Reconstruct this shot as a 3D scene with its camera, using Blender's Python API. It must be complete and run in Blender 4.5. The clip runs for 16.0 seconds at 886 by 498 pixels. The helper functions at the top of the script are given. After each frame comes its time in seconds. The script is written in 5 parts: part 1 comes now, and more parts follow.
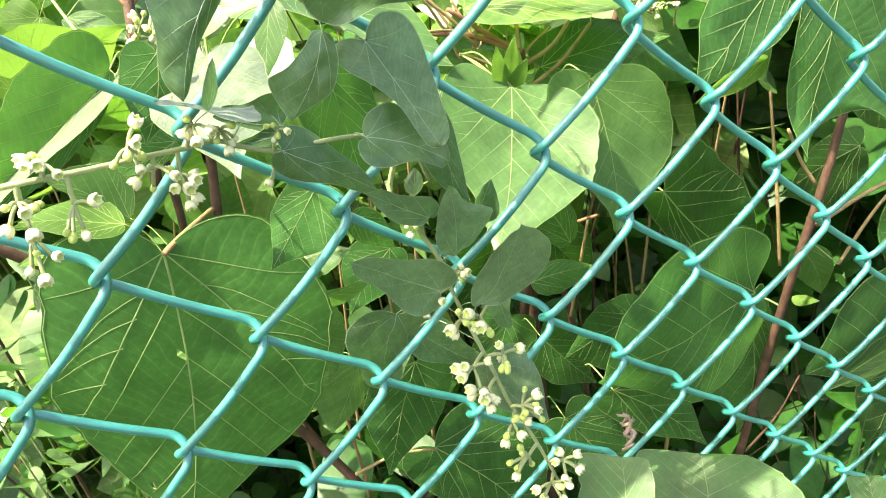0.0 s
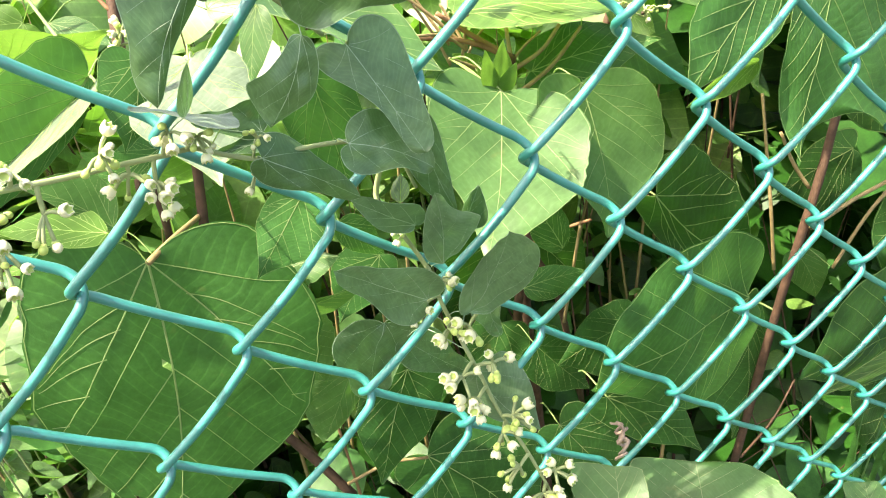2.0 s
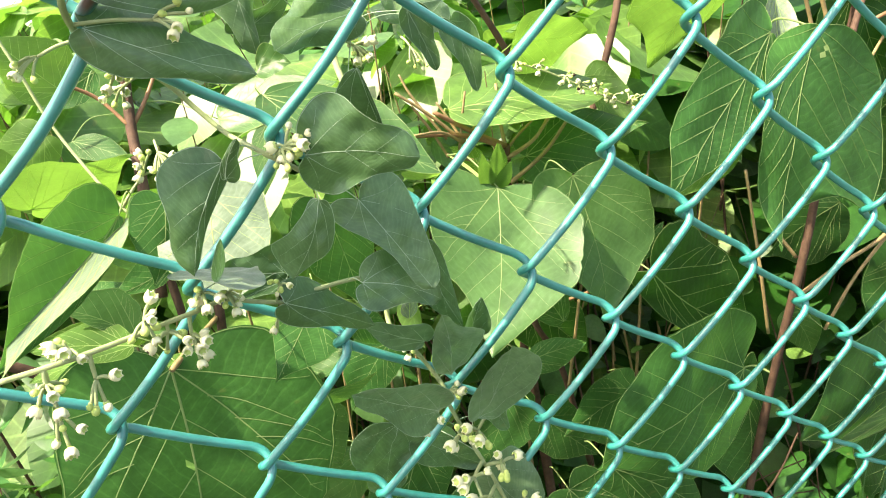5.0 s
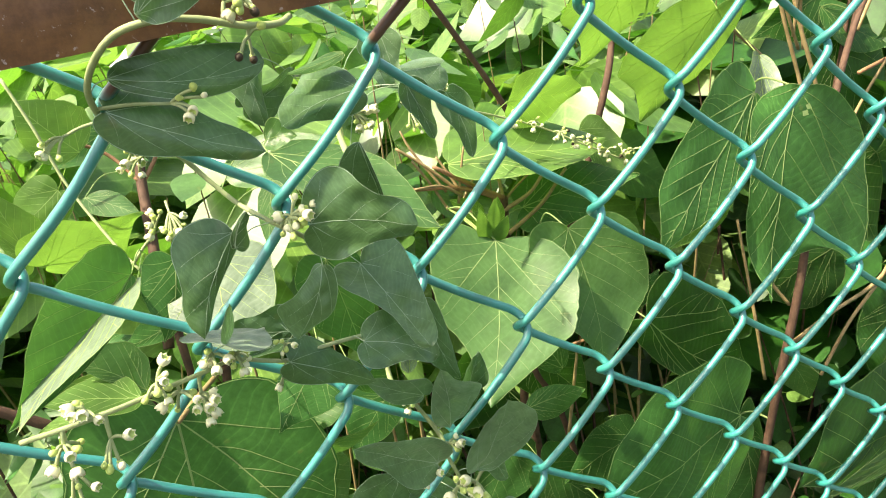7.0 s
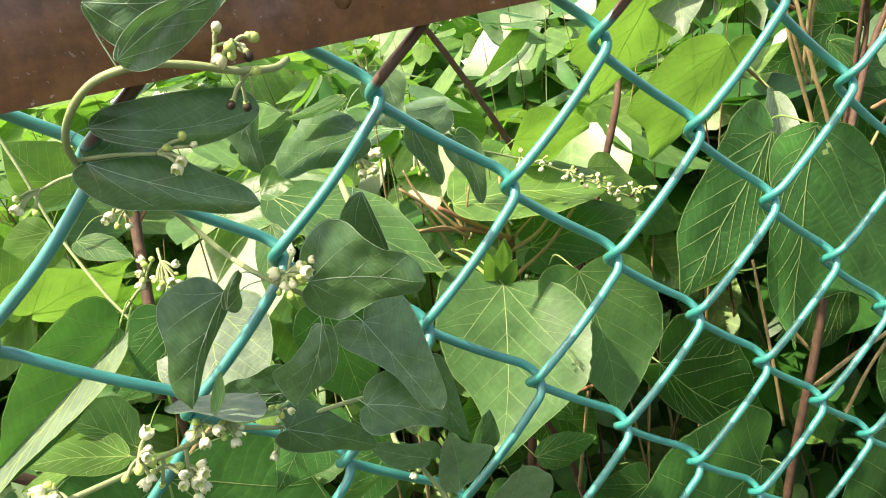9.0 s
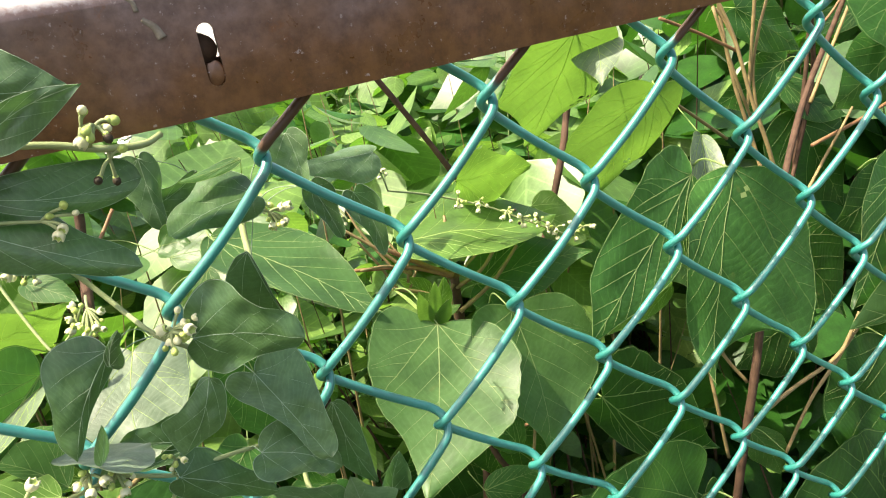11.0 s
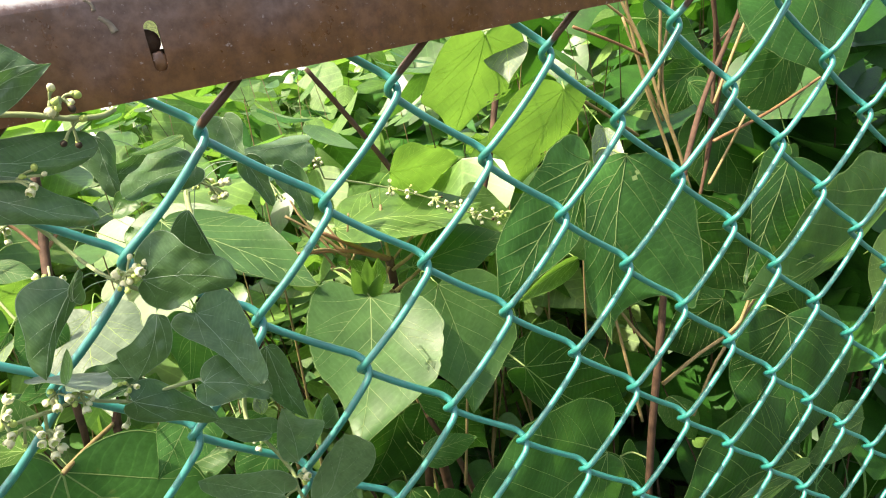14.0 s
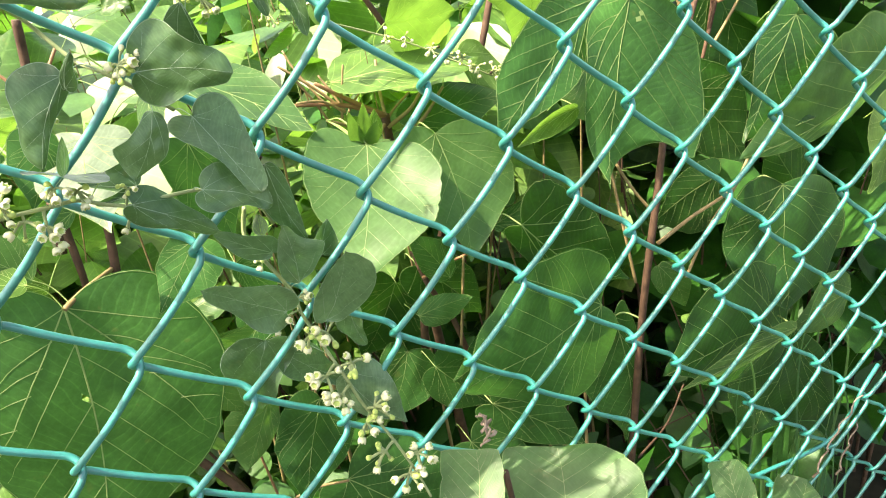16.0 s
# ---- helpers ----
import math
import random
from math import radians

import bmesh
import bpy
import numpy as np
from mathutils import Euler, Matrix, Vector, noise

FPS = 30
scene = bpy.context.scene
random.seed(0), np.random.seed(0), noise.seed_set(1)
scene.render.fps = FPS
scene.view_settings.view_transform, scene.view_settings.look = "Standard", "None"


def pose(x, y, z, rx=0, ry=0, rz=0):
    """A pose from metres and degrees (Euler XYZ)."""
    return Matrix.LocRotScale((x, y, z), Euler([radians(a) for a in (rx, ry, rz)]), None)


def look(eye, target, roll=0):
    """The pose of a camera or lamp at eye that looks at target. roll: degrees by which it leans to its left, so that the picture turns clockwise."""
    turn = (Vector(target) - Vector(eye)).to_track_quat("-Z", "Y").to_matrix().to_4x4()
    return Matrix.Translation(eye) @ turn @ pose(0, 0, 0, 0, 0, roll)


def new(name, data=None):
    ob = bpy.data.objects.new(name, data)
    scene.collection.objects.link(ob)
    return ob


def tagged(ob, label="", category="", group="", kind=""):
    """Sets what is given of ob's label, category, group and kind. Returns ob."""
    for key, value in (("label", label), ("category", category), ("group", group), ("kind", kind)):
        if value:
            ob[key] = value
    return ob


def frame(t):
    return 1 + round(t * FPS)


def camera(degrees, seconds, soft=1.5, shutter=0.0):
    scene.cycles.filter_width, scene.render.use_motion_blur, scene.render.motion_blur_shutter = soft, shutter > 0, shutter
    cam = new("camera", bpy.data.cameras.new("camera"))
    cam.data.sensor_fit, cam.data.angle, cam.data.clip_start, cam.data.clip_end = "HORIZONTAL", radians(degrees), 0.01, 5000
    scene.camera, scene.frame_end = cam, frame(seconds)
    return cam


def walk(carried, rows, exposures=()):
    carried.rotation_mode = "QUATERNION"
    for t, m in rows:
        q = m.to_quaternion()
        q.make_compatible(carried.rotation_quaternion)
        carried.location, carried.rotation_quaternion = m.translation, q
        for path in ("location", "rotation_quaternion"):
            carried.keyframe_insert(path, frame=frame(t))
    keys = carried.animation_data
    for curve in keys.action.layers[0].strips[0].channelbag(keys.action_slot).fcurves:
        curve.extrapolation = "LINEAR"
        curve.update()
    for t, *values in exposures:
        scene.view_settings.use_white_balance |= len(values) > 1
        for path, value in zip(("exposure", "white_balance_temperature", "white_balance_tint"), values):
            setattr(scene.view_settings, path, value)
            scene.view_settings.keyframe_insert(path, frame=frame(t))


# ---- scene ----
cam = camera(63.5, 16.0, soft=1.05)
PATH = [
    (0, (0.012, 0.01, 1.186), (0.549, 1.566, 0.051), -7.4),
    (0.5, (0.011, 0.01, 1.186), (0.553, 1.569, 0.056), -7.5),
    (1, (0.013, 0.012, 1.186), (0.559, 1.571, 0.059), -7.3),
    (1.5, (0.013, 0.013, 1.184), (0.563, 1.572, 0.059), -7.3),
    (2, (0.016, 0.013, 1.184), (0.568, 1.57, 0.058), -7.5),
    (2.5, (0.017, 0.014, 1.185), (0.568, 1.571, 0.057), -7.8),
    (3, (0.019, 0.016, 1.19), (0.568, 1.577, 0.067), -8.1),
    (3.5, (0.018, 0.015, 1.198), (0.569, 1.589, 0.093), -8.8),
    (4, (0.018, 0.014, 1.205), (0.582, 1.598, 0.123), -9.3),
    (6.5, (0.017, 0.005, 1.224), (0.625, 1.649, 0.259), -9.7),
    (7, (0.018, 0.004, 1.226), (0.63, 1.659, 0.285), -9.7),
    (7.5, (0.017, 0.007, 1.228), (0.637, 1.67, 0.306), -9.5),
    (8, (0.018, 0.012, 1.225), (0.638, 1.683, 0.317), -9.3),
    (8.5, (0.022, 0.017, 1.225), (0.635, 1.698, 0.332), -9.5),
    (8.7, (0.022, 0.02, 1.225), (0.647, 1.702, 0.343), -9.7),
    (11, (0.05, 0.001, 1.233), (0.712, 1.706, 0.423), -9.8),
    (11.5, (0.055, -0.012, 1.234), (0.728, 1.696, 0.44), -9.0),
    (12, (0.056, -0.026, 1.237), (0.752, 1.678, 0.455), -8.6),
    (12.5, (0.051, -0.029, 1.236), (0.771, 1.67, 0.465), -8.7),
    (13, (0.052, -0.035, 1.236), (0.788, 1.657, 0.464), -8.9),
    (13.5, (0.049, -0.044, 1.237), (0.796, 1.641, 0.461), -9.2),
    (14, (0.046, -0.05, 1.231), (0.808, 1.622, 0.44), -9.3),
    (14.5, (0.045, -0.053, 1.223), (0.807, 1.597, 0.389), -9.6),
    (15, (0.045, -0.058, 1.213), (0.786, 1.558, 0.296), -10.1),
    (15.5, (0.041, -0.058, 1.205), (0.771, 1.535, 0.242), -10.2),
    (16, (0.032, -0.058, 1.198), (0.735, 1.52, 0.191), -9.5),
]
walk(cam, [(t, look(eye, target, roll)) for t, eye, target, roll in PATH],
     exposures=[(0, 2.13, 7650, 13), (3.5, 2.01, 7600, 13), (7, 1.58, 7700, 12), (12.5, 1.33, 7600, 12), (14, 1.41, 7650, 12), (16, 1.95, 7800, 13)])


# ---- light ----
SUN_ELEVATION, SUN_AZIMUTH = 63.0, 279.0  # degrees; azimuth clockwise from +y
world = bpy.data.worlds.new("world")
scene.world = world
world.use_nodes = True
wn = world.node_tree.nodes
sky = wn.new("ShaderNodeTexSky")
sky.sky_type = "NISHITA"
sky.sun_disc = False
sky.dust_density = 4.0
sky.sun_elevation = radians(SUN_ELEVATION)
sky.sun_rotation = radians(SUN_AZIMUTH)
wn["Background"].inputs["Strength"].default_value = 0.15
world.node_tree.links.new(sky.outputs["Color"], wn["Background"].inputs["Color"])
sun = new("sun", bpy.data.lights.new("sun", "SUN"))
sun.data.energy = 3.9
sun.data.angle = radians(0.55)
sun.data.color = (1.0, 0.96, 0.88)
el, az = radians(SUN_ELEVATION), radians(SUN_AZIMUTH)
to_sun = Vector((math.sin(az) * math.cos(el), math.cos(az) * math.cos(el), math.sin(el)))
sun.matrix_world = look(to_sun * 20, (0, 0, 0))


# ---- materials ----
def material(name):
    m = bpy.data.materials.new(name)
    m.use_nodes = True
    nt = m.node_tree
    return m, nt, nt.nodes["Principled BSDF"]


def node(nt, kind, **values):
    n = nt.nodes.new(kind)
    for key, value in values.items():
        n.inputs[key].default_value = value
    return n


def ramp(nt, source, *stops):
    r = nt.nodes.new("ShaderNodeValToRGB")
    while len(r.color_ramp.elements) < len(stops):
        r.color_ramp.elements.new(0.5)
    for e, (at, c) in zip(r.color_ramp.elements, stops):
        e.position, e.color = at, (*c, 1)
    nt.links.new(source, r.inputs["Fac"])
    return r.outputs["Color"]


def mix(nt, factor, a, b, blend="MIX"):
    m = nt.nodes.new("ShaderNodeMix")
    m.data_type, m.blend_type = "RGBA", blend
    for socket, value in ((m.inputs[0], factor), (m.inputs[6], a), (m.inputs[7], b)):
        if isinstance(value, (int, float)):
            socket.default_value = value
        elif isinstance(value, tuple):
            socket.default_value = (*value, 1)
        else:
            nt.links.new(value, socket)
    return m.outputs[2]


def bump(nt, bsdf, height, strength, distance):
    b = node(nt, "ShaderNodeBump", Strength=strength, Distance=distance)
    nt.links.new(height, b.inputs["Height"])
    nt.links.new(b.outputs["Normal"], bsdf.inputs["Normal"])
    return b


def noise_tex(nt, scale, detail=4.0, rough=0.55, coords=None):
    n = node(nt, "ShaderNodeTexNoise", Scale=scale, Detail=detail, Roughness=rough)
    if coords is None:
        coords = nt.nodes.new("ShaderNodeTexCoord").outputs["Object"]
    nt.links.new(coords, n.inputs["Vector"])
    return n.outputs["Fac"]


def leaf_material(name, dark, light, through_colour, share, rough, spec, island=False, net=1.0):
    """A leaf blade: a waxy reflecting face mixed with light that shines through it."""
    m, nt, b = material(name)
    if island:
        rnd = nt.nodes.new("ShaderNodeNewGeometry").outputs["Random Per Island"]
    else:
        rnd = nt.nodes.new("ShaderNodeObjectInfo").outputs["Random"]
    base = mix(nt, rnd, dark, light)
    blotch = ramp(nt, noise_tex(nt, 55, 5), (0.36, (0.66, 0.70, 0.66)), (0.62, (1.14, 1.12, 1.08)))
    fine = ramp(nt, noise_tex(nt, 420, 3), (0.34, (0.76, 0.79, 0.74)), (0.66, (1.13, 1.11, 1.13)))
    speck = ramp(nt, noise_tex(nt, 130, 2, 0.4), (0.70, (0, 0, 0)), (0.76, (1, 1, 1)))
    colour = mix(nt, 1.0, mix(nt, 1.0, base, blotch, "MULTIPLY"), fine, "MULTIPLY")
    speckle = nt.nodes.new("ShaderNodeMath")
    speckle.operation = "MULTIPLY"
    speckle.inputs[1].default_value = 0.25
    nt.links.new(speck, speckle.inputs[0])
    colour = mix(nt, speckle.outputs[0], colour, (0.20, 0.17, 0.05))
    nt.links.new(colour, b.inputs["Base Color"])
    b.inputs["Roughness"].default_value = rough
    b.inputs["Specular IOR Level"].default_value = spec
    b.inputs["Sheen Weight"].default_value = 0.15 if light[1] > 0.2 else 0.02
    b.inputs["Sheen Roughness"].default_value = 0.45
    cells = node(nt, "ShaderNodeTexVoronoi", Scale=620.0)
    cells.feature = "DISTANCE_TO_EDGE"
    nt.links.new(nt.nodes.new("ShaderNodeTexCoord").outputs["Object"], cells.inputs["Vector"])
    relief = nt.nodes.new("ShaderNodeMath")
    nt.links.new(ramp(nt, cells.outputs["Distance"], (0.0, (0, 0, 0)), (0.12, (1, 1, 1))), relief.inputs[0])
    nt.links.new(noise_tex(nt, 120, 3), relief.inputs[1])
    bump(nt, b, relief.outputs[0], 0.10, 0.0003)
    if island:
        blade = nt.nodes.new("ShaderNodeUVMap")
        blade.uv_map = "blade"
        across = nt.nodes.new("ShaderNodeSeparateXYZ")
        nt.links.new(blade.outputs["UV"], across.inputs[0])

        def calc(operation, x, y):
            n = nt.nodes.new("ShaderNodeMath")
            n.operation = operation
            for socket, value in zip(n.inputs, (x, y)):
                if isinstance(value, float):
                    socket.default_value = value
                else:
                    nt.links.new(value, socket)
            return n.outputs[0]

        side = calc("ABSOLUTE", across.outputs["Y"], 0.0)
        pinnate = calc("PINGPONG", calc("MULTIPLY", calc("SUBTRACT", across.outputs["X"], calc("MULTIPLY", side, 0.3)), 7.5), 0.5)
        nearest = calc("MINIMUM", pinnate, calc("MULTIPLY", side, 2.2))
        colour = mix(nt, 1.0, colour, ramp(nt, nearest, (0.025, (1.7, 1.55, 1.7)), (0.085, (1.0, 1.0, 1.0)), (0.4, (0.92, 0.93, 0.92))), "MULTIPLY")
    uv = nt.nodes.new("ShaderNodeUVMap")
    uv.uv_map = "vein_net"
    axes = nt.nodes.new("ShaderNodeSeparateXYZ")
    nt.links.new(uv.outputs["UV"], axes.inputs[0])

    def sum_of(a, factor, b):
        n = nt.nodes.new("ShaderNodeMath")
        n.operation = "MULTIPLY_ADD"
        n.inputs[1].default_value = factor
        nt.links.new(a, n.inputs[0])
        nt.links.new(b, n.inputs[2])
        return n.outputs[0]

    drift = noise_tex(nt, 5.0, 1, 0.4, uv.outputs["UV"])
    bend = nt.nodes.new("ShaderNodeMath")
    bend.operation = "MULTIPLY"
    bend.inputs[1].default_value = 4.0
    nt.links.new(drift, bend.inputs[0])
    rung = nt.nodes.new("ShaderNodeMath")
    rung.operation = "PINGPONG"
    rung.inputs[1].default_value = 0.5
    nt.links.new(sum_of(axes.outputs["Y"], 30.0, bend.outputs[0]), rung.inputs[0])
    line = ramp(nt, rung.outputs[0], (0.03, (1 + 0.55 * net, 1 + 0.45 * net, 1 + 0.5 * net)), (0.10, (1.0, 1.0, 1.0)), (0.5, (0.92, 0.93, 0.91)))
    colour = mix(nt, 1.0, colour, line, "MULTIPLY")
    nt.links.new(colour, b.inputs["Base Color"])
    quilt = node(nt, "ShaderNodeBump", Strength=0.16 * net, Distance=0.0005)
    nt.links.new(ramp(nt, rung.outputs[0], (0.0, (0, 0, 0)), (0.4, (1, 1, 1))), quilt.inputs["Height"])
    nt.links.new(quilt.outputs["Normal"], [n for n in nt.nodes if n.bl_idname == "ShaderNodeBump" and n is not quilt][0].inputs["Normal"])
    t = nt.nodes.new("ShaderNodeBsdfTranslucent")
    nt.links.new(mix(nt, 1.0, mix(nt, 0.6, blotch, (1.0, 1.0, 1.0)), through_colour, "MULTIPLY"), t.inputs["Color"])
    s = node(nt, "ShaderNodeMixShader", Fac=share)
    nt.links.new(b.outputs[0], s.inputs[1])
    nt.links.new(t.outputs[0], s.inputs[2])
    nt.links.new(s.outputs[0], nt.nodes["Material Output"].inputs["Surface"])
    return m


def plain_material(name, a, b2, rough, scale=80, spec=0.4, relief=0.3):
    m, nt, b = material(name)
    nt.links.new(ramp(nt, noise_tex(nt, scale, 5), (0.3, a), (0.7, b2)), b.inputs["Base Color"])
    b.inputs["Roughness"].default_value = rough
    b.inputs["Specular IOR Level"].default_value = spec
    bump(nt, b, noise_tex(nt, scale * 6, 3), relief, 0.0005)
    return m


def vein_material(name, a, b2, through_colour):
    """Pale ribs that let some light through, like the blade round them."""
    m = plain_material(name, a, b2, 0.5, 200)
    nt = m.node_tree
    t = nt.nodes.new("ShaderNodeBsdfTranslucent")
    t.inputs["Color"].default_value = (*through_colour, 1)
    s = node(nt, "ShaderNodeMixShader", Fac=0.4)
    nt.links.new(nt.nodes["Principled BSDF"].outputs[0], s.inputs[1])
    nt.links.new(t.outputs[0], s.inputs[2])
    nt.links.new(s.outputs[0], nt.nodes["Material Output"].inputs["Surface"])
    return m


def rail_material():
    m, nt, b = material("weathered_brown_steel")
    split = nt.nodes.new("ShaderNodeSeparateXYZ")
    nt.links.new(nt.nodes.new("ShaderNodeTexCoord").outputs["Object"], split.inputs[0])
    band = nt.nodes.new("ShaderNodeMath")
    band.operation = "MULTIPLY_ADD"
    band.inputs[1].default_value, band.inputs[2].default_value = 22.0, -0.38
    nt.links.new(split.outputs["Z"], band.inputs[0])
    sheen_and_rust = nt.nodes.new("ShaderNodeMath")
    nt.links.new(band.outputs[0], sheen_and_rust.inputs[0])
    nt.links.new(noise_tex(nt, 30, 7, 0.65), sheen_and_rust.inputs[1])
    # rust brown low down; the purplish grey above is gloss put into the colour
    coarse = ramp(nt, sheen_and_rust.outputs[0], (0.22, (0.150, 0.070, 0.022)), (0.40, (0.168, 0.083, 0.040)), (0.60, (0.174, 0.102, 0.076)), (0.85, (0.205, 0.146, 0.140)))
    mottle = ramp(nt, noise_tex(nt, 170, 6, 0.7), (0.38, (0.70, 0.64, 0.60)), (0.60, (1.20, 1.17, 1.14)))
    coarse = mix(nt, 1.0, coarse, mottle, "MULTIPLY")
    rust = ramp(nt, noise_tex(nt, 95, 7, 0.75), (0.58, (0, 0, 0)), (0.70, (1, 1, 1)))
    colour = mix(nt, rust, coarse, (0.21, 0.082, 0.030))
    pale = ramp(nt, noise_tex(nt, 420, 4, 0.7), (0.625, (0, 0, 0)), (0.67, (1, 1, 1)))
    colour = mix(nt, pale, colour, (0.36, 0.29, 0.27))
    # broken pale grey towards the top edge
    top_ramp = nt.nodes.new("ShaderNodeMath")
    top_ramp.operation = "MULTIPLY_ADD"
    top_ramp.inputs[1].default_value, top_ramp.inputs[2].default_value = 160.0, -4.66
    nt.links.new(split.outputs["Z"], top_ramp.inputs[0])
    top_mask = nt.nodes.new("ShaderNodeMath")
    nt.links.new(top_ramp.outputs[0], top_mask.inputs[0])
    nt.links.new(noise_tex(nt, 240, 6, 0.7), top_mask.inputs[1])
    worn = ramp(nt, top_mask.outputs[0], (0.62, (0, 0, 0)), (0.86, (1, 1, 1)))
    colour = mix(nt, worn, colour, (0.40, 0.38, 0.375))
    nt.links.new(colour, b.inputs["Base Color"])
    b.inputs["Metallic"].default_value = 0.1
    b.inputs["Specular IOR Level"].default_value = 0.7
    nt.links.new(ramp(nt, noise_tex(nt, 60, 5), (0.3, (0.24, 0.24, 0.24)), (0.7, (0.46, 0.46, 0.46))), b.inputs["Roughness"])
    bump(nt, b, noise_tex(nt, 500, 6, 0.7), 0.25, 0.0004)
    return m


def wire_material():
    """Teal plastic coating, scuffed, worn through to brown metal close under the rail."""
    m, nt, b = material("teal_plastic_coating")
    where = nt.nodes.new("ShaderNodeTexCoord").outputs["Object"]
    coat = ramp(nt, noise_tex(nt, 90, 4), (0.36, (0.008, 0.200, 0.162)), (0.64, (0.016, 0.265, 0.218)))
    scuff = ramp(nt, noise_tex(nt, 240, 6, 0.7), (0.66, (0, 0, 0)), (0.74, (1, 1, 1)))
    soft = nt.nodes.new("ShaderNodeMath")
    soft.operation = "MULTIPLY"
    soft.inputs[1].default_value = 0.35
    nt.links.new(scuff, soft.inputs[0])
    coat = mix(nt, soft.outputs[0], coat, (0.14, 0.38, 0.33))
    split = nt.nodes.new("ShaderNodeSeparateXYZ")
    nt.links.new(where, split.inputs[0])
    height = nt.nodes.new("ShaderNodeMath")
    height.operation = "MULTIPLY_ADD"
    height.inputs[1].default_value, height.inputs[2].default_value = 18.0, -21.34
    nt.links.new(split.outputs["Z"], height.inputs[0])
    wear = nt.nodes.new("ShaderNodeMath")
    nt.links.new(height.outputs[0], wear.inputs[0])
    nt.links.new(noise_tex(nt, 22, 3), wear.inputs[1])
    fore = nt.nodes.new("ShaderNodeMath")
    fore.operation = "MULTIPLY_ADD"
    fore.inputs[1].default_value, fore.inputs[2].default_value = -55.0, 55.0 * 0.1935
    nt.links.new(split.outputs["Y"], fore.inputs[0])
    both = nt.nodes.new("ShaderNodeMath")
    nt.links.new(wear.outputs[0], both.inputs[0])
    nt.links.new(fore.outputs[0], both.inputs[1])
    bare = ramp(nt, both.outputs[0], (0.52, (0, 0, 0)), (0.60, (1, 1, 1)))
    nt.links.new(mix(nt, bare, coat, (0.105, 0.062, 0.036)), b.inputs["Base Color"])
    kept = nt.nodes.new("ShaderNodeMath")
    kept.operation = "MULTIPLY_ADD"
    kept.inputs[1].default_value, kept.inputs[2].default_value = -0.9, 1.0
    nt.links.new(bare, kept.inputs[0])
    nt.links.new(kept.outputs[0], b.inputs["Coat Weight"])
    b.inputs["Roughness"].default_value = 0.36
    b.inputs["Specular IOR Level"].default_value = 0.25
    b.inputs["Coat Roughness"].default_value = 0.40
    b.inputs["Coat IOR"].default_value = 1.85
    bump(nt, b, noise_tex(nt, 700, 4), 0.04, 0.0003)
    return m


BLADE = {
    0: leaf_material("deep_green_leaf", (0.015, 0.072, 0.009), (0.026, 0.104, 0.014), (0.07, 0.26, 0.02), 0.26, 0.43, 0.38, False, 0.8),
    1: leaf_material("mid_green_leaf", (0.030, 0.112, 0.023), (0.048, 0.154, 0.033), (0.11, 0.33, 0.045), 0.28, 0.44, 0.30, False, 0.7),
    2: leaf_material("light_green_leaf", (0.050, 0.130, 0.036), (0.080, 0.180, 0.056), (0.17, 0.42, 0.055), 0.36, 0.42, 0.5, False, 0.4),
    3: leaf_material("young_yellow_green_leaf", (0.090, 0.205, 0.036), (0.130, 0.260, 0.050), (0.21, 0.43, 0.05), 0.42, 0.45, 0.4, False, 0.4),
    4: leaf_material("grey_green_vine_leaf", (0.060, 0.132, 0.046), (0.098, 0.184, 0.074), (0.10, 0.27, 0.05), 0.20, 0.33, 0.60, False, 0.35),
    6: leaf_material("light_vine_leaf", (0.085, 0.168, 0.074), (0.125, 0.220, 0.104), (0.14, 0.34, 0.08), 0.22, 0.33, 0.65, False, 0.3),
    # grey-white sky gloss on sunlit leaves, put into the base colour
    5: leaf_material("pale_sheen_leaf", (0.140, 0.205, 0.130), (0.185, 0.255, 0.170), (0.15, 0.27, 0.11), 0.18, 0.42, 0.6, False, 0.4),
}
VEIN = vein_material("pale_leaf_vein", (0.26, 0.37, 0.13), (0.35, 0.46, 0.18), (0.30, 0.50, 0.12))
YOUNG_VEIN = vein_material("pale_yellow_vein", (0.30, 0.42, 0.12), (0.38, 0.50, 0.18), (0.55, 0.80, 0.22))
VINE_VEIN = plain_material("grey_green_vein", (0.22, 0.33, 0.19), (0.32, 0.43, 0.28), 0.5, 200)
BARK = plain_material("brown_bark", (0.052, 0.029, 0.017), (0.115, 0.066, 0.040), 0.75, 120, 0.3, 0.7)
TWIG = plain_material("tan_twig", (0.20, 0.15, 0.06), (0.33, 0.24, 0.11), 0.6, 150)
REDTWIG = plain_material("reddish_twig", (0.22, 0.11, 0.05), (0.30, 0.17, 0.08), 0.6, 150)
GREEN_STEM = plain_material("downy_green_stem", (0.24, 0.30, 0.12), (0.33, 0.39, 0.18), 0.65, 150)
PETAL = plain_material("cream_petal", (0.66, 0.66, 0.36), (0.80, 0.80, 0.54), 0.5, 300, 0.4, 0.1)
BUD = plain_material("green_bud", (0.36, 0.49, 0.10), (0.54, 0.64, 0.20), 0.5, 300, 0.4, 0.1)
DARK = plain_material("dark_stamen", (0.03, 0.02, 0.01), (0.07, 0.05, 0.02), 0.6, 300)
RAIL = rail_material()
WIRE = wire_material()
PAVING = plain_material("pale_concrete", (0.42, 0.41, 0.38), (0.58, 0.57, 0.53), 0.85, 6, 0.3, 0.6)
BANK = plain_material("mossy_grass", (0.016, 0.028, 0.009), (0.11, 0.14, 0.05), 0.9, 20, 0.2, 1.0)
DRY = plain_material("dry_brown_tendril", (0.22, 0.16, 0.11), (0.38, 0.30, 0.23), 0.8, 200)
